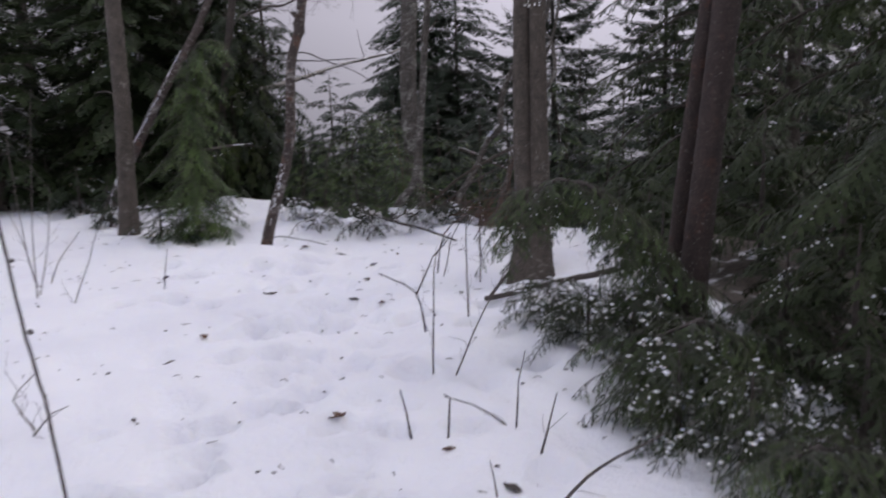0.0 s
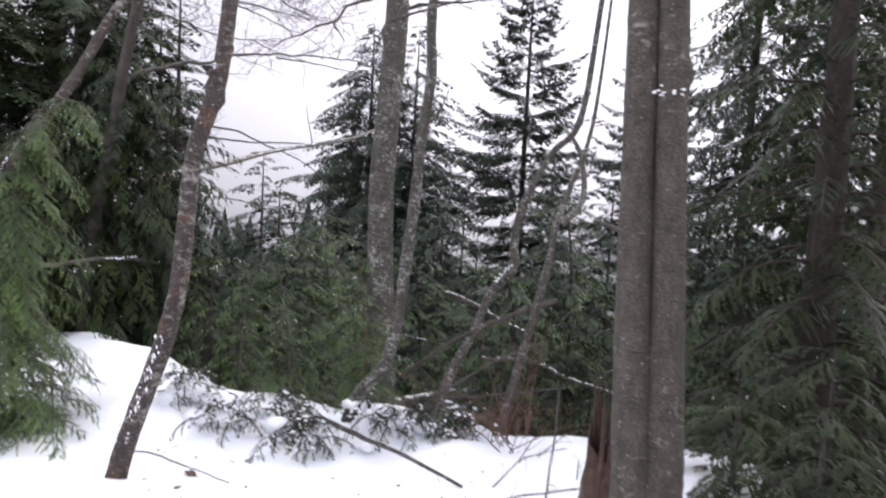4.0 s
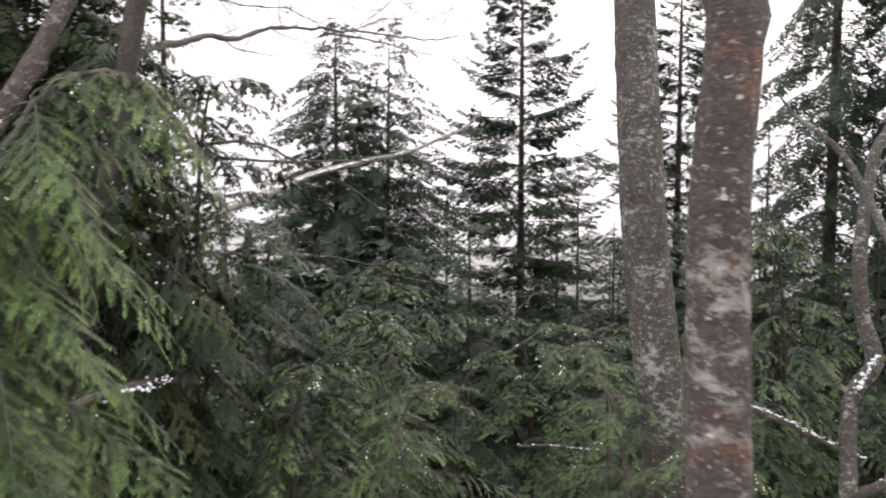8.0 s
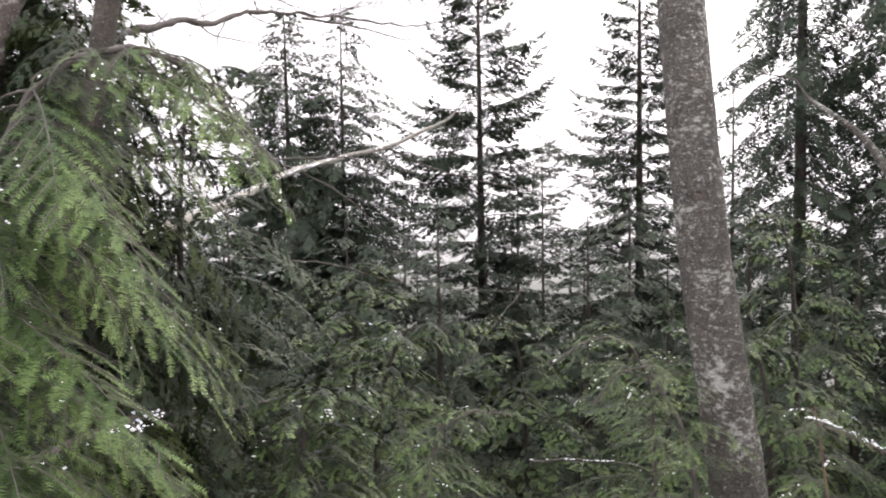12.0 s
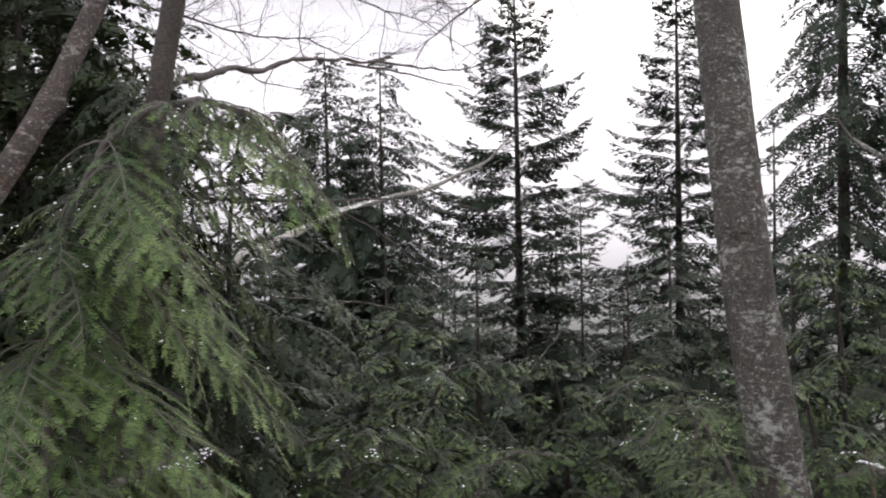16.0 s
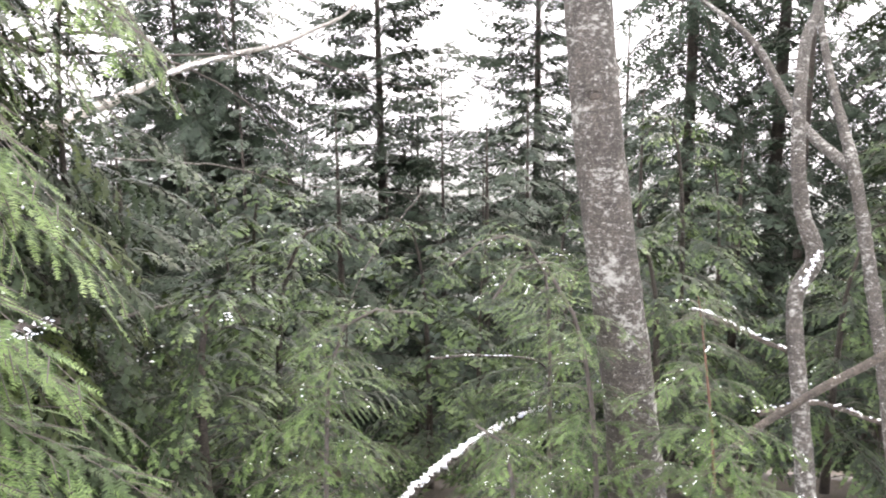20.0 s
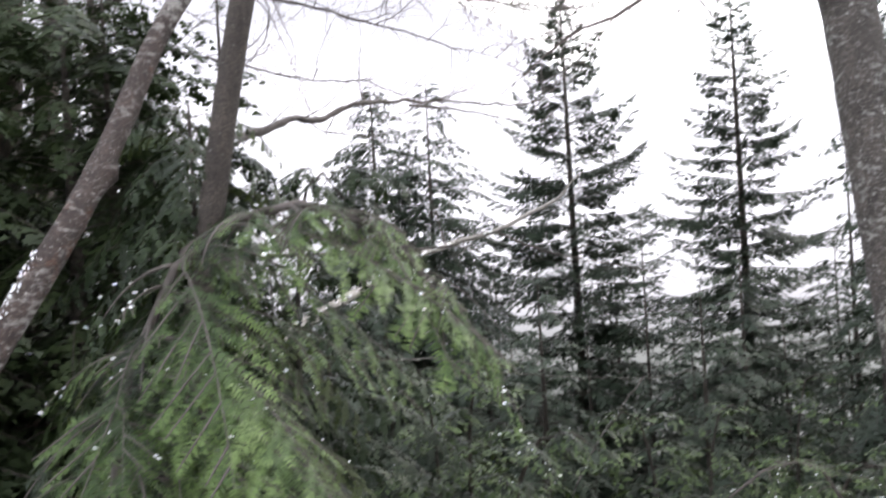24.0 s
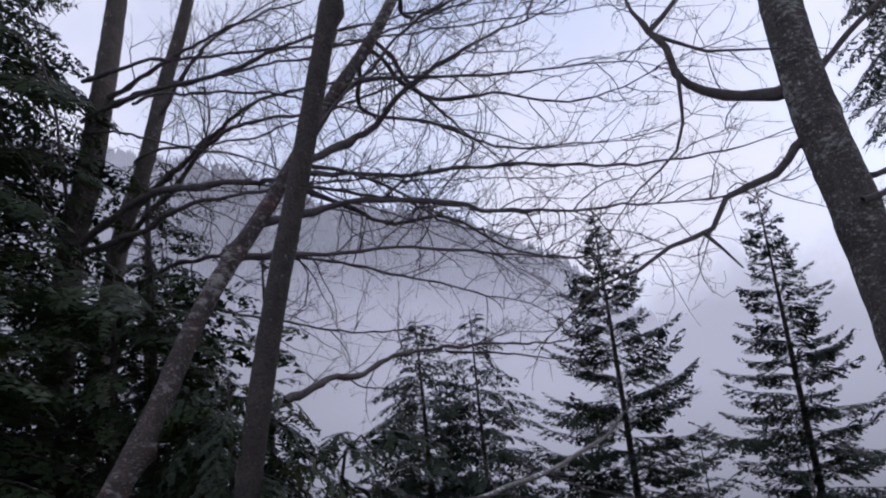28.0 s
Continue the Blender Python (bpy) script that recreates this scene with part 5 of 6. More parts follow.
evergreen("hemlock_sapling", "hemlock sapling frosted with snow below the path", "tree",
          [on_ground(-1.38, 10.55, -0.05), (-1.37, 10.57, 0.3), (-1.34, 10.6, 0.7), (-1.28, 10.6, 0.86), (-1.16, 10.6, 0.92), (-1.02, 10.6, 0.9)], 0.009, 54, 0.6, seed=203, **{**SAPLING, "snow_size": 0.006})
evergreen("hemlock_sapling", "low hemlock sapling at the foot of the trunk", "tree",
          [on_ground(-0.72, 10.0, -0.05), (-0.73, 10.02, 0.3), (-0.76, 10.02, 0.62), (-0.86, 10.0, 0.7)], 0.01, 34, 0.5, seed=204, **SAPLING)

# ---- mountain and mist across the valley ----
def ridge_z(x):
    return np.interp(x, [-1200, -700, -472, -266, -193, -108, -68, -10, 11, 60, 140, 600], [420, 365, 322, 258, 214, 196, 173, 138, 114, 78, 40, -20])


def build_mountain():
    m, nt, b, out = material("haze_painted_forest")
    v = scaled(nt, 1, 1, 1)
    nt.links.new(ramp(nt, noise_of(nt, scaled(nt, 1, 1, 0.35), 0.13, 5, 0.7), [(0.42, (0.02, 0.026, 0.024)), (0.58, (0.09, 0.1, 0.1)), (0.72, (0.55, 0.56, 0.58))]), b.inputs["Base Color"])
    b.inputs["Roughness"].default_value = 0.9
    # haze painted in: pale emission mixed over the forest, more below and far left
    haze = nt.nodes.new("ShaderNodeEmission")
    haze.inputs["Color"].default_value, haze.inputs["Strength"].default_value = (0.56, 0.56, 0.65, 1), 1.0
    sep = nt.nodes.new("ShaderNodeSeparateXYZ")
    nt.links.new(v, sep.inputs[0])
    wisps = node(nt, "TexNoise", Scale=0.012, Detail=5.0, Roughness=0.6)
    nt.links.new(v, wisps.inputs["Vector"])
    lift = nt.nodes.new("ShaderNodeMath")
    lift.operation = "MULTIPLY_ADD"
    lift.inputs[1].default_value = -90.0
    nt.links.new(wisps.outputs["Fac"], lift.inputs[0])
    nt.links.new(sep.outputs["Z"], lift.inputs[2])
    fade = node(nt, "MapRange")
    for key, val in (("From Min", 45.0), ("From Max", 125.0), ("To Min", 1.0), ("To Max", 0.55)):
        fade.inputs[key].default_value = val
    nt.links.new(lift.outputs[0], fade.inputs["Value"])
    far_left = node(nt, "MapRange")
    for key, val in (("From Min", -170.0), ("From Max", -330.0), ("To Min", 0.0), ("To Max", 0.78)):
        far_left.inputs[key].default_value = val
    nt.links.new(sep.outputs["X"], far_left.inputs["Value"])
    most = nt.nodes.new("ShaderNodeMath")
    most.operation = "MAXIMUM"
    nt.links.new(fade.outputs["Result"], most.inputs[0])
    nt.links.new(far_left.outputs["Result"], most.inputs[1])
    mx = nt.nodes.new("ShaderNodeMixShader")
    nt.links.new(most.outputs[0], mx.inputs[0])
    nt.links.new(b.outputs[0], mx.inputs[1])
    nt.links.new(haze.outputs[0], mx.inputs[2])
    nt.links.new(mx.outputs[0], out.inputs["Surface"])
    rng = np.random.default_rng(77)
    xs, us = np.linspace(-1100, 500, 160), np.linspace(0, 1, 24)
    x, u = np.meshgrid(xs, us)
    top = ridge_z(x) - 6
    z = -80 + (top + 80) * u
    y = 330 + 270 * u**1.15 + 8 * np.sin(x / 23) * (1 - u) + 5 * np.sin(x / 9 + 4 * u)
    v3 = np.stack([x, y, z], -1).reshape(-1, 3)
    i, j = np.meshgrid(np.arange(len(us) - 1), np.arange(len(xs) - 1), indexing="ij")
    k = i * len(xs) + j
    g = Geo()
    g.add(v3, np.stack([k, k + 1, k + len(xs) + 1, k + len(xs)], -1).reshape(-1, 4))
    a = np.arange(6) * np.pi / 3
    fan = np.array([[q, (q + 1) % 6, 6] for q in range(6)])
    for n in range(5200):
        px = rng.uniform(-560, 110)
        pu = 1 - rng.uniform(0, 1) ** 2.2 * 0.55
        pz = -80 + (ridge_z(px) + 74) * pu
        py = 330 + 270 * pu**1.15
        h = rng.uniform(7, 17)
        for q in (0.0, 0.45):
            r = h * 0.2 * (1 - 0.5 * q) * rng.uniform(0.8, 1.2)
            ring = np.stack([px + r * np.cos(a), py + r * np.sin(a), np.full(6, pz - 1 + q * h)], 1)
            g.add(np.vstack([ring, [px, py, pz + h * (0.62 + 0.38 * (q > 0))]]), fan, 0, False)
    tagged(g.make("backdrop", [m]), "grey forested mountain ridge with haze painted over it", "mountain", kind="structure")


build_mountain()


def build_mist():
    """A glowing sheet painted as valley mist far below the crest, dense at the bottom and torn at its upper edge."""
    m, nt, b, out = material("glowing_mist")
    v = scaled(nt, 1, 1, 1)
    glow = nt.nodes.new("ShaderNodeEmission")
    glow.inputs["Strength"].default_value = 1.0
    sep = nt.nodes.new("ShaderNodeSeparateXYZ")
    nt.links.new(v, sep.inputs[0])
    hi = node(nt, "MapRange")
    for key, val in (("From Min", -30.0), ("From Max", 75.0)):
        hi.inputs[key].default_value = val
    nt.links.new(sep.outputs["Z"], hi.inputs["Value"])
    # the sheet's glow is painted darker towards the bottom
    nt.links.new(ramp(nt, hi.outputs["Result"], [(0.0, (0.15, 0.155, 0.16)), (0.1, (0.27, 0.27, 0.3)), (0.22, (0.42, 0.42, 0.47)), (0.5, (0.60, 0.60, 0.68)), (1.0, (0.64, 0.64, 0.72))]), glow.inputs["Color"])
    # and dimmed towards the left, where the mist should look thinner
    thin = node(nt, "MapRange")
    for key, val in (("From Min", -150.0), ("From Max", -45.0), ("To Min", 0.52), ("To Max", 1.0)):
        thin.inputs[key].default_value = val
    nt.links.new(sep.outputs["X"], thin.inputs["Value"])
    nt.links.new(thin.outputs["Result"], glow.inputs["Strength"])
    wisps = node(nt, "TexNoise", Scale=0.022, Detail=6.0, Roughness=0.6)
    nt.links.new(v, wisps.inputs["Vector"])
    edge = nt.nodes.new("ShaderNodeMath")
    edge.operation = "MULTIPLY_ADD"
    edge.inputs[1].default_value = -55.0
    nt.links.new(wisps.outputs["Fac"], edge.inputs[0])
    nt.links.new(sep.outputs["Z"], edge.inputs[2])
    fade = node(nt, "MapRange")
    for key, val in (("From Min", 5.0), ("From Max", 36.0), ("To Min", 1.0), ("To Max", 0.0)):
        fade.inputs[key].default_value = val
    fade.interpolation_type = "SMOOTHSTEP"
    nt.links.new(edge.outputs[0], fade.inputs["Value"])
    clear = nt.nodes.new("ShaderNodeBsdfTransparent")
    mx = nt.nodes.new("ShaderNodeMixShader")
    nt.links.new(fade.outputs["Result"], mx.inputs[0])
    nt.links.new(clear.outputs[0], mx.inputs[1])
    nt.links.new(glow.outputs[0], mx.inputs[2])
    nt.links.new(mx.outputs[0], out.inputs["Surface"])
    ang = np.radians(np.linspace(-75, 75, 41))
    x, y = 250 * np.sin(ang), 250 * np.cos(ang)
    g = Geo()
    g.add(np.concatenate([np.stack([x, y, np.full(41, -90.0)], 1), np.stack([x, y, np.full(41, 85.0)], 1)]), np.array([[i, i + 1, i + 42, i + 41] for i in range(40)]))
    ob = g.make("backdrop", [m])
    tagged(ob, "glowing sheet painted as pale valley mist", "mist", kind="structure")


build_mist()


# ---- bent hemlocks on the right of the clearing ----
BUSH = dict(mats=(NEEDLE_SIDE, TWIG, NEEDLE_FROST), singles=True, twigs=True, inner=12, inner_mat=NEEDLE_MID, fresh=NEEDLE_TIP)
evergreen("bowed_hemlock", "young hemlock bowed to the ground under old snow", "shrub", [on_ground(2.9, 6.12, -0.05), (2.8, 6.16, 0.28), (2.61, 6.2, 0.55), (2.44, 6.18, 0.79), (2.28, 6.2, 0.92), (2.12, 6.18, 0.955), (2.02, 6.05, 0.9), (1.95, 5.92, 0.8), (1.9, 5.86, 0.66)], 0.016, 72, 0.42, "young", 210,
          arms=[(0.42 + 0.55 * k / 25, 2.4 * k, 0.26 + 0.06 * (k % 3), -0.5, 0.8) for k in range(26)] + [(0.04 + 0.4 * k / 29, 2.4 * k, 0.44 - 0.04 * (k % 4), (0.1, -0.2)[k % 2], 0.8) for k in range(30)],
          rise=0.0, droop=1.0, cross=0.6, start=0.2, profile=0.3, top=0.14, snow=0.5, snow_size=0.007, **BUSH)
evergreen("bowed_hemlock", "low hemlock bush with blue-green tips over the snow", "shrub", [on_ground(3.1, 5.85, -0.05), (3.03, 5.72, 0.22), (2.88, 5.6, 0.36), (2.7, 5.5, 0.3), (2.56, 5.42, 0.12)], 0.014, 84, 0.52, "young", 211,
          rise=0.12, droop=0.95, cross=0.6, start=0.1, profile=0.3, top=0.14, snow=0.35, snow_size=0.007, **BUSH)
evergreen("bowed_hemlock", "small hemlock pressed down beside the path", "shrub", [on_ground(3.4, 4.75, -0.05), (3.36, 4.7, 0.12), (3.28, 4.62, 0.2), (3.16, 4.55, 0.16)], 0.012, 40, 0.5, "young", 212,
          rise=0.2, droop=0.72, cross=0.7, start=0.1, profile=0.2, top=0.1, snow=0.3, snow_size=0.007, **BUSH)
for i, (x, y, top, reach) in enumerate([(3.6, 6.0, 0.75, 0.7), (3.7, 7.2, 1.3, 0.9), (3.3, 8.3, 1.3, 0.9), (4.1, 5.0, 0.6, 0.8), (2.45, 8.7, 0.7, 0.6), (2.15, 9.3, 0.55, 0.6), (2.75, 9.9, 0.8, 0.8), (2.3, 10.3, 0.5, 0.7), (2.6, 7.9, 0.6, 0.5), (4.0, 6.5, 3.0, 1.1), (3.35, 6.7, 0.5, 0.6), (3.25, 5.9, 0.35, 0.5), (3.55, 5.35, 0.35, 0.6), (2.55, 9.05, 0.35, 0.45)]):
    evergreen("hemlock_bush", "dark low hemlock bush in the shade of the wood", "shrub", slope(x, y, top), 0.02, 24 if top < 2 else 60, reach, "mid", 220 + i, mats=(NEEDLE_SIDE, TWIG), fresh=NEEDLE_DEEP, rise=0.25, droop=0.8, start=0.05,
              profile=0.35, top=0.12, snow=0.25, snow_size=0.011, group="hemlock bushes on the right")
for i, (x, y, top, reach) in enumerate([(2.0, 6.5, 0.3, 0.36), (2.28, 6.2, 0.34, 0.4), (2.55, 5.95, 0.4, 0.42), (2.62, 6.4, 0.34, 0.4), (2.8, 5.2, 0.36, 0.42), (3.08, 4.95, 0.34, 0.42)]):
    evergreen("hemlock_bush", "low snow-dusted hemlock bush under the bowed sapling", "shrub", slope(x, y, top), 0.012, 40, reach, "young", 250 + i, mats=(NEEDLE_FROST, TWIG, NEEDLE_SIDE), rise=0.45, droop=0.95, start=0.15, roll=0.35,
              profile=0.4, top=0.14, snow=0.9, snow_size=0.014, group="hemlock bushes on the right")
for i, (x, y, top, reach) in enumerate([(-3.4, 9.3, 0.55, 0.4), (-4.4, 10.0, 0.7, 0.6), (-5.4, 10.6, 0.8, 0.7), (-2.2, 8.55, 0.5, 0.4)]):
    evergreen("hemlock_bush", "low snow-dusted hemlock bush at the edge of the clearing", "shrub", slope(x, y, top), 0.015, 24, reach, "young" if x > -3.0 else "mid", 240 + i, mats=(NEEDLE_MID, TWIG), rise=0.25, droop=0.8, start=0.05,
              profile=0.35, top=0.1, snow=0.3, snow_size=0.014, group="hemlock bushes at the crest")


# ---- fallen boughs and logs on the crest ----
def fallen_bough(x, y, seed, count=9, size=0.45, label="fallen evergreen bough half buried in snow"):
    rng = np.random.default_rng(seed)
    root = thing("fallen_bough", label, "branch", "fallen boughs on the crest")
    g, f = Geo(), Geo()
    for k in range(3 * count):
        a = 2.4 * k + rng.normal(0, 0.3)
        p = on_ground(x + rng.normal(0, 0.07), y + rng.normal(0, 0.05), 0.07 + rng.uniform(0, 0.15))
        bough(g, "young", p, a, 0.62 * size * rng.uniform(0.5, 1.1), rng.uniform(0.0, 0.4), 0.95, rng.normal(0, 0.3), rng, wood=0.005, snow=(f, 1.0, 0.017), slot=int(2 * (rng.random() < 0.5)))
    g.make("foliage", [NEEDLE_MID, TWIG, NEEDLE_FROST], root)
    for k in range(4):
        blob(f, on_ground(x + rng.normal(0, 0.14), y + rng.normal(0.08, 0.05), rng.uniform(0, 0.07)), np.array([0.12, 0.09, 0.06]) * rng.uniform(0.5, 1.1), rng)
    f.make("snow_dusting", [SNOW], root, "snow lying on the needles")


for i, (x, y, n, z) in enumerate([(-0.16, 8.92, 11, 0.46), (-0.66, 8.95, 8, 0.34), (0.46, 9.3, 12, 0.5), (0.2, 9.2, 7, 0.4), (-1.0, 9.2, 8, 0.4), (-0.4, 9.15, 8, 0.4), (0.66, 9.4, 7, 0.36)]):
    fallen_bough(x, y, 260 + i, n, z)


def stick(points, r0, r1, seed, label, name="stick", category="stick", mat=TWIG, twigs=0, length=0.15, group="dead sticks on the snow"):
    root = thing(name, label, category, group)
    add_limb(root, points, r0, r1, seed, twigs, length, 0, mat, 0.003, "stem")
    return root


stick([(-0.3, 9.16, 0.3), (0.0, 9.0, 0.26), (0.4, 8.85, 0.2), (0.78, 8.7, 0.12)], 0.018, 0.009, 300, "thin fallen log lying across the crest", "fallen_log", "log", BARK_PALE, 2, 0.15)
stick([(1.48, 6.98, 0.06), (1.95, 7.2, 0.14), (2.5, 7.5, 0.22)], 0.017, 0.024, 301, "dark broken branch lying at the foot of the trunk", "fallen_log", "log", TWIG, 2, 0.2)
stick([(1.50, 6.98, 0.05), (1.62, 7.05, 0.2), (1.75, 7.15, 0.36)], 0.012, 0.006, 302, "short dead branch stub rising from the snow")
STICKS_NEAR = [
    ([(1.54, 5.65, -0.02), (1.55, 5.65, 0.31), (1.58, 5.65, 0.62), (1.66, 5.66, 0.74)], 0.005, 6), ([(1.29, 6.28, 0.0), (1.23, 6.28, 0.25), (1.0, 6.28, 0.37)], 0.007, 2),
    ([(1.24, 6.28, 0.25), (1.36, 6.28, 0.48), (1.46, 6.28, 0.6)], 0.006, 3), ([(1.50, 6.51, 0.0), (1.49, 6.51, 0.32), (1.50, 6.51, 0.85)], 0.006, 4), ([(1.68, 5.61, 0.0), (1.81, 5.61, 0.31), (1.98, 5.61, 0.61)], 0.005, 8),
    ([(1.23, 7.94, 0.03), (1.19, 7.94, 0.3), (1.36, 7.94, 0.42)], 0.005, 4), ([(1.71, 4.84, -0.02), (1.68, 4.84, 0.12), (1.66, 4.84, 0.2)], 0.006, 1), ([(1.87, 4.84, -0.02), (1.88, 4.84, 0.18), (1.85, 4.86, 0.19)], 0.006, 0),
]
STICKS_MID = [
    ([(2.08, 5.03, 0.0), (1.93, 5.03, 0.08), (1.8, 5.03, 0.11)], 0.005, 1), ([(2.12, 5.02, -0.02), (2.14, 5.02, 0.21), (2.17, 5.02, 0.35)], 0.005, 1), ([(2.27, 4.81, -0.02), (2.31, 4.81, 0.13), (2.34, 4.81, 0.25)], 0.006, 2),
    ([(2.43, 4.4, 0.0), (2.52, 4.4, 0.11), (2.63, 4.4, 0.2), (2.78, 4.42, 0.29)], 0.008, 3), ([(2.18, 4.42, -0.02), (2.16, 4.42, 0.12)], 0.004, 0), ([(1.28, 7.6, 0.0), (1.29, 7.6, 0.5), (1.31, 7.6, 0.95)], 0.006, 3),
]
STICKS_FAR = [
    ([(0.92, 7.67, 0.0), (0.99, 7.67, 0.36), (1.15, 7.67, 0.49), (1.42, 7.67, 0.58)], 0.007, 4), ([(1.0, 7.55, 0.0), (1.09, 7.55, 0.37), (1.19, 7.55, 0.52)], 0.006, 3), ([(-1.01, 8.5, 0.16), (-0.75, 8.42, 0.18), (-0.3, 8.3, 0.14)], 0.006, 3),
    ([(0.3, 9.4, 0.25), (0.7, 9.5, 0.55), (1.05, 9.6, 0.72)], 0.010, 4), ([(0.25, 9.5, 0.3), (0.85, 9.6, 0.38), (1.25, 9.7, 0.45)], 0.009, 4), ([(0.9, 8.75, 0.1), (1.1, 8.6, 0.35), (1.3, 8.5, 0.45)], 0.005, 5),
]
for i, (p, r, n) in enumerate(STICKS_NEAR + STICKS_MID + STICKS_FAR):
    stick(p, r, 0.45 * r, 310 + i, "thin dead forked stem standing in the snow", "dead_weed", "weed", TWIG, n, 0.14)
STALKS = [([(-1.83, 6.5, -0.02), (-1.79, 6.5, 0.59), (-1.64, 6.5, 1.56)], 3), ([(-1.38, 6.33, -0.02), (-1.18, 6.33, 0.39), (-1.02, 6.33, 0.71)], 2), ([(-2.09, 6.81, -0.02), (-2.22, 6.81, 0.44), (-2.34, 6.81, 0.7)], 2),
          ([(-2.17, 6.99, -0.02), (-2.03, 6.99, 0.22), (-1.8, 6.99, 0.46)], 3), ([(-1.94, 6.65, -0.02), (-1.8, 6.65, 0.47), (-1.73, 6.65, 0.86)], 3), ([(-2.3, 7.0, -0.02), (-2.4, 7.0, 0.7), (-2.45, 7.0, 1.7)], 4),
          ([(-1.0, 6.9, 0.0), (-0.98, 6.9, 0.2), (-0.94, 6.9, 0.36)], 1), ([(-0.04, 4.56, -0.02), (-0.15, 4.56, 0.12), (0.02, 4.56, 0.27)], 5), ([(0.0, 4.5, -0.02), (0.12, 4.5, 0.1), (0.22, 4.5, 0.14)], 4)]
for i, (p, n) in enumerate(STALKS):
    stick(p, 0.005, 0.002, 340 + i, "thin bare sapling stalk rising from the snow", "dead_weed", "weed", TWIG, n, 0.25)
near = stick([(0.67, 3.96, -0.05), (0.62, 3.96, 0.48), (0.57, 3.96, 0.86), (0.53, 3.96, 1.15), (0.50, 3.96, 1.5)], 0.0075, 0.005, 360, "slender jointed sapling stem close to the path", "sapling_stem", "sapling", TWIG)
g = Geo()
for z, x in ((0.16, 0.652), (0.42, 0.626), (0.66, 0.598), (0.92, 0.56)):
    g = Geo()
    blob(g, np.array([x, 3.96, z]), (0.010, 0.010, 0.008), rng)
    g.make("bud_joint", [TWIG], near)

# a rotten stump behind the double trunk
stump = thing("rotten_stump", "splintered red-brown rotten stump beside the double trunk", "stump")
line = smooth_line([(1.48, 8.5, -0.1), (1.47, 8.51, 0.25), (1.47, 8.53, 0.5)], 0.05)
v, f = tube(line, np.linspace(0.12, 0.075, len(line)), 18, 0.14, 5)
ridge = np.tile(1 + 0.16 * rng.uniform(-1, 1, 18), len(line))[:, None]
v[:len(ridge), :2] = [1.47, 8.51] + (v[:len(ridge), :2] - [1.47, 8.51]) * ridge
v[-18:, 2] += rng.uniform(-0.12, 0.22, 18)
v[-36:-18, 2] += rng.uniform(-0.04, 0.05, 18)
g = Geo()
g.add(v, f)
g.make("shell", [ROTTEN], stump)
g = Geo()
for k in range(18):
    a = rng.uniform(0, 6.3)
    p = np.array([1.46 + 0.065 * np.cos(a), 8.52 + 0.07 * np.sin(a), 0.2])
    g.add(*tube(np.array([p, p + [0.01, 0, 0.25], p + [0.0, 0.01, rng.uniform(0.3, 0.62)]]), [0.018, 0.012, 0.002], 5))
g.make("splintered_rim", [ROTTEN], stump)

# dead bracken and litter
bracken = thing("dead_bracken", "tangle of dry red-brown bracken at the crest", "bracken")
g = Geo()
for k in range(40):
    p = on_ground(rng.normal(0.75, 0.3), rng.normal(9.45, 0.18), 0.0)
    q = p + np.array([rng.normal(0, 0.32), rng.normal(0, 0.16), rng.uniform(0.06, 0.36)])
    line = smooth_line([p, 0.5 * (p + q) + [0, 0, 0.08], q], 0.05)
    g.add(*tube(line, np.linspace(0.004, 0.0015, len(line)), 3))
    twiglets(g, line, 0.004, rng, 5, 0.14, 0)
g.make("frond_tangle", [TWIG_RED], bracken)
litter = Geo()
for k in range(420):
    x, y = rng.uniform(-3.0, 3.2), rng.uniform(3.0, 9.2)
    p = on_ground(x, y, 0.003)
    if rng.random() < 0.45:
        a = rng.uniform(0, 6.3)
        l = rng.uniform(0.015, 0.07)
        litter.add(*tube(np.array([p, p + [0.5 * l * np.cos(a), 0.5 * l * np.sin(a), 0.008], p + [l * np.cos(a + 0.4), l * np.sin(a + 0.4), 0.004]]), [0.002, 0.0025, 0.0015], 4))
    else:
        blob(litter, p, np.array([0.010, 0.008, 0.004]) * rng.uniform(0.4, 1.3), rng)
tagged(litter.make("forest_litter", [TWIG]), "bits of bark, cones and twigs scattered on the snow", "litter", kind="stuff")


def dead_leaf(x, y, size, seed):
    """A curled dead leaf, its blade cupped and pinched at both ends."""
    r = np.random.default_rng(seed)
    u, w = np.meshgrid(np.linspace(-1, 1, 9), np.linspace(-1, 1, 5))
    width = 0.45 * (1 - np.abs(u) ** 1.7)
    v = np.stack([u * size, w * width * size, size * (0.35 * (w * width) ** 2 * 4 + 0.18 * u**2 + 0.05 * r.normal(0, 1, u.shape))], -1)
    a = r.uniform(0, 6.3)
    x2 = v[..., 0] * np.cos(a) - v[..., 1] * np.sin(a)
    y2 = v[..., 0] * np.sin(a) + v[..., 1] * np.cos(a)
    v = np.stack([x2, y2, v[..., 2]], -1).reshape(-1, 3) + on_ground(x, y, 0.004)
    f = np.array([[i * 9 + j, i * 9 + j + 1, (i + 1) * 9 + j + 1, (i + 1) * 9 + j] for i in range(4) for j in range(8)])
    n = len(v)
    g = Geo()
    g.add(np.vstack([v, v + [0, 0, -0.0015]]), np.vstack([f, f[:, ::-1] + n]))
    tagged(g.make("dead_leaf", [TWIG_RED if r.random() < 0.4 else TWIG]), "curled dark dead leaf lying on the snow", "leaf", "dead leaves on the snow")


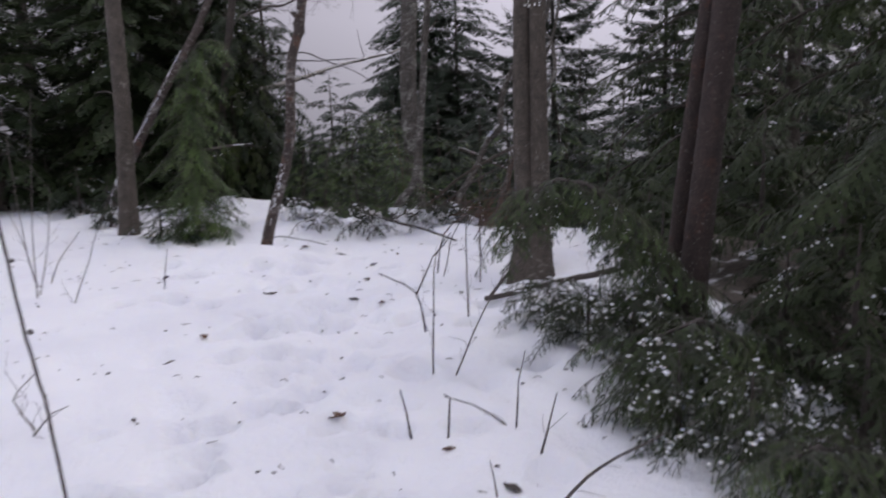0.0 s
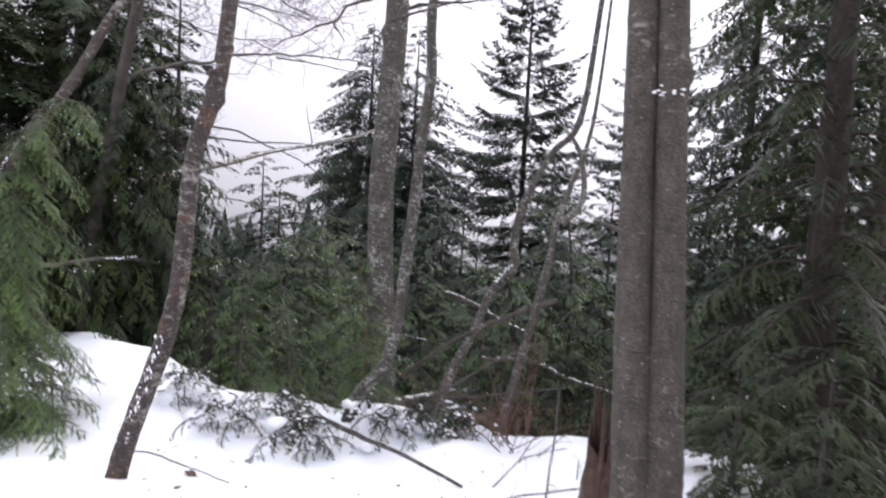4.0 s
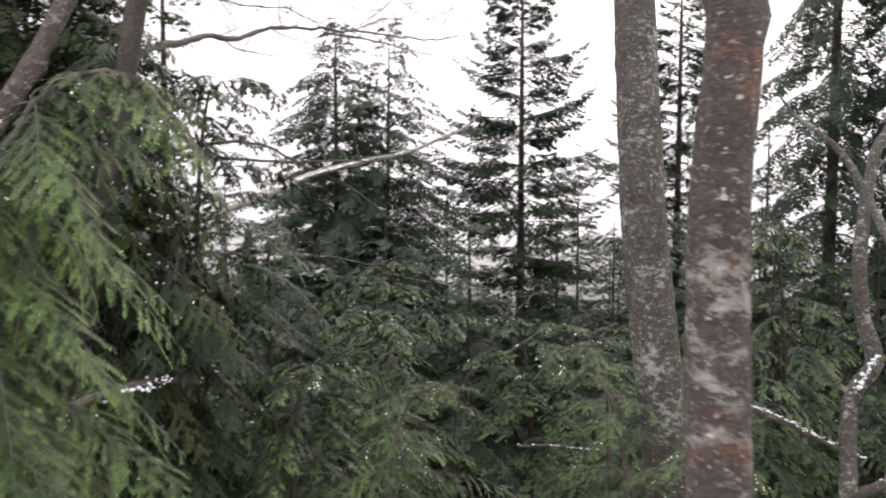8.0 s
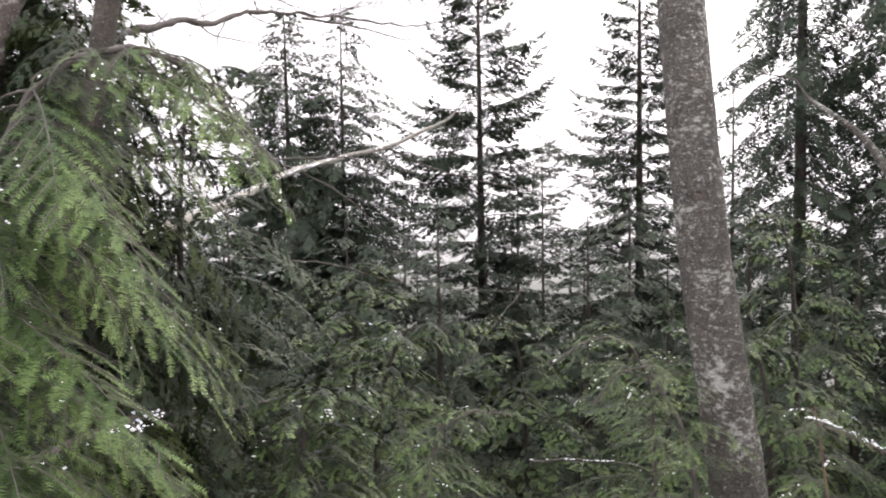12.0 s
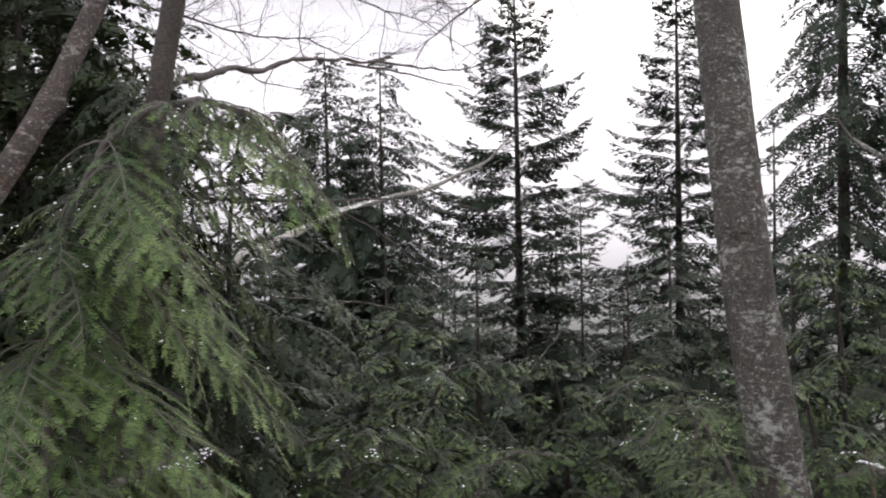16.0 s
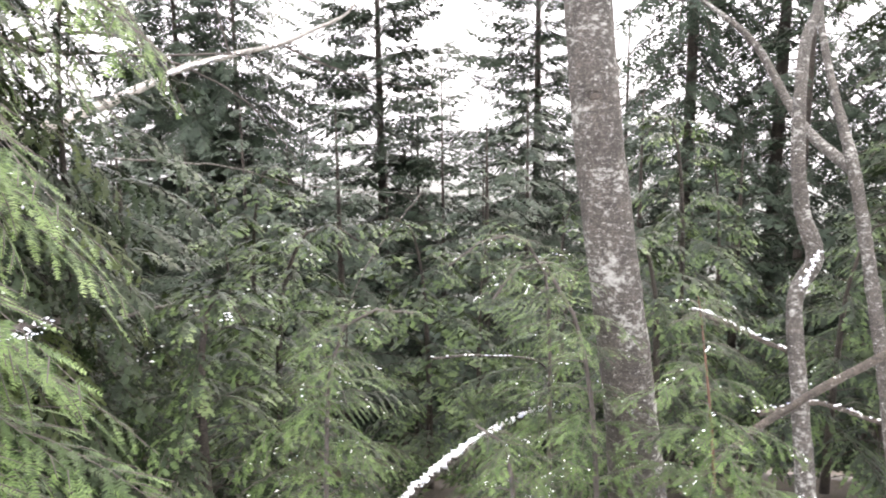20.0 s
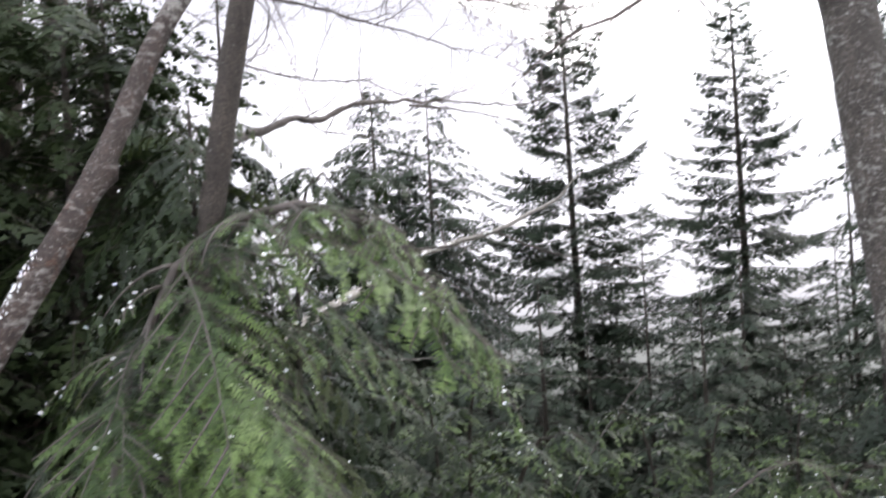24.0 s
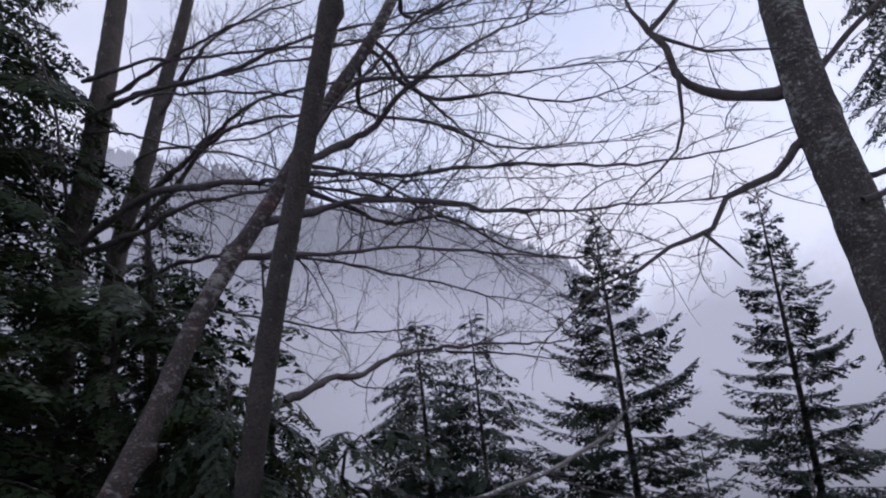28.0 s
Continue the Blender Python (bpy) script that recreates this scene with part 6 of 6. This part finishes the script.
for i, (x, y, z) in enumerate([(-0.08, 6.0, 0.05), (0.0, 5.55, 0.05), (0.8, 4.78, 0.035), (1.11, 5.44, 0.04), (1.28, 4.97, 0.06), (-0.2, 7.64, 0.045), (-0.62, 8.5, 0.05), (0.3, 7.9, 0.04), (0.55, 6.9, 0.05), (0.75, 6.95, 0.04), (0.45, 7.4, 0.04),
                              (1.9, 4.75, 0.03), (2.2, 4.6, 0.05), (0.4, 8.2, 0.03), (0.9, 8.4, 0.03), (-1.2, 7.2, 0.05), (-0.1, 6.9, 0.04), (2.0, 4.3, 0.05), (0.35, 4.75, 0.025), (1.25, 7.2, 0.03), (-0.55, 8.25, 0.03)]):
    dead_leaf(x, y, z, 400 + i)


# ---- fallen wood below the crest ----
def snowy_log(points, r0, r1, seed, label, mat=BARK_PALE, share=1.0):
    root = stick(points, r0, r1, seed, label, "fallen_log", "log", mat, 3, 0.2, "fallen logs below the crest")
    r = np.random.default_rng(seed)
    path = smooth_line(points, 0.02)
    g = Geo()
    for p in path:
        if r.random() < share:
            for k in range(5):
                fleck(g, p + [r.normal(0, 0.012), r.normal(0, 0.3 * r0), 0.85 * r0], np.array([0.008, 0.35 * r0 + 0.002, 0.18 * r0 + 0.002]) * r.uniform(0.4, 1.3), r)
    if share == 1.0:
        for p in path[::2]:
            blob(g, p + [r.normal(0, 0.01), r.normal(0, 0.006), 0.75 * r0], np.array([0.026, 0.95 * r0 + 0.003, 0.55 * r0 + 0.002]) * r.uniform(0.5, 1.2), r)
    g.make("snow_cap", [SNOW], root, "snow lying along the top")


snowy_log([(-1.35, 11.6, -0.8), (-1.0, 12.0, -0.6), (-0.577, 12.62, -0.6), (-0.07, 13.0, -0.55), (0.35, 13.4, -0.7)], 0.034, 0.02, 600, "snow-covered fallen branch under the young hemlocks")
snowy_log([(-0.036, 10.4, 0.212), (0.156, 10.4, 0.368), (0.388, 10.4, 0.544), (0.746, 10.4, 0.725), (1.072, 10.4, 0.867)], 0.014, 0.018, 601, "fallen branch leaning against the pale stems", BARK, 0.03)
snowy_log([(-0.84, 12.2, 0.17), (-0.54, 12.3, 0.13), (-0.1, 12.6, -0.05), (0.1, 12.8, -0.6)], 0.008, 0.006, 602, "thin snow-dusted dead branch in the hemlocks", BARK_PALE, 0.3)
snowy_log([(0.2, 10.9, 0.78), (0.36, 11.0, 0.7), (0.56, 11.0, 0.6), (0.75, 11.1, 0.5)], 0.014, 0.01, 604, "thin snow-laden branch behind the sapling", BARK, 0.75)
snowy_log([(0.5, 10.9, 0.3), (0.85, 11.0, 0.285), (1.12, 11.0, 0.19), (1.5, 11.2, 0.05)], 0.014, 0.008, 605, "snow-dusted fallen branch beside the pale stems", BARK, 0.75)
r = np.random.default_rng(61)
cap = Geo()
path = smooth_line([(-2.65, 12.2, 1.61), (-2.53, 12.8, 1.72), (-2.38, 13.4, 1.84), (-2.14, 13.85, 1.94), (-1.8, 14.1, 2.03)], 0.03)
for q, p in enumerate(path):
    for k in range(4):
        fleck(cap, p + [r.normal(0, 0.012), r.normal(0, 0.006), 0.028 - 0.012 * q / len(path)], np.array([0.016, 0.013, 0.007]) * r.uniform(0.3, 1.3), r)
cap.make("snow_cap", [SNOW], dead, "snow lying along the top")
canes = thing("dead_canes", "thin orange-brown dead canes beside the pale stems", "canes")
for k in range(9):
    p = on_ground(0.8 + r.normal(0, 0.1), 10.0 + r.normal(0, 0.12), -0.02)
    q = p + np.array([r.normal(0, 0.12), r.normal(0, 0.1), r.uniform(0.5, 1.0)])
    add_limb(canes, [p, 0.5 * (p + q) + [r.normal(0, 0.04), 0, 0], q], 0.004, 0.0015, 620 + k, 3, 0.2, 0, TWIG_RED, 0.003, "cane")


# every thing's origin at its base
def at_base(root):
    corners = [Vector(c) for o in root.children_recursive if o.type == "MESH" for c in o.bound_box]
    if not corners:
        return
    lo = [min(c[i] for c in corners) for i in range(3)]
    hi = [max(c[i] for c in corners) for i in range(3)]
    base = Matrix.Translation((0.5 * (lo[0] + hi[0]), 0.5 * (lo[1] + hi[1]), lo[2]))
    root.matrix_basis = root.matrix_basis @ base
    for child in root.children:
        child.matrix_parent_inverse = base.inverted() @ child.matrix_parent_inverse


for ob in list(scene.objects):
    if ob.type == "EMPTY" and ob.parent is None:
        at_base(ob)
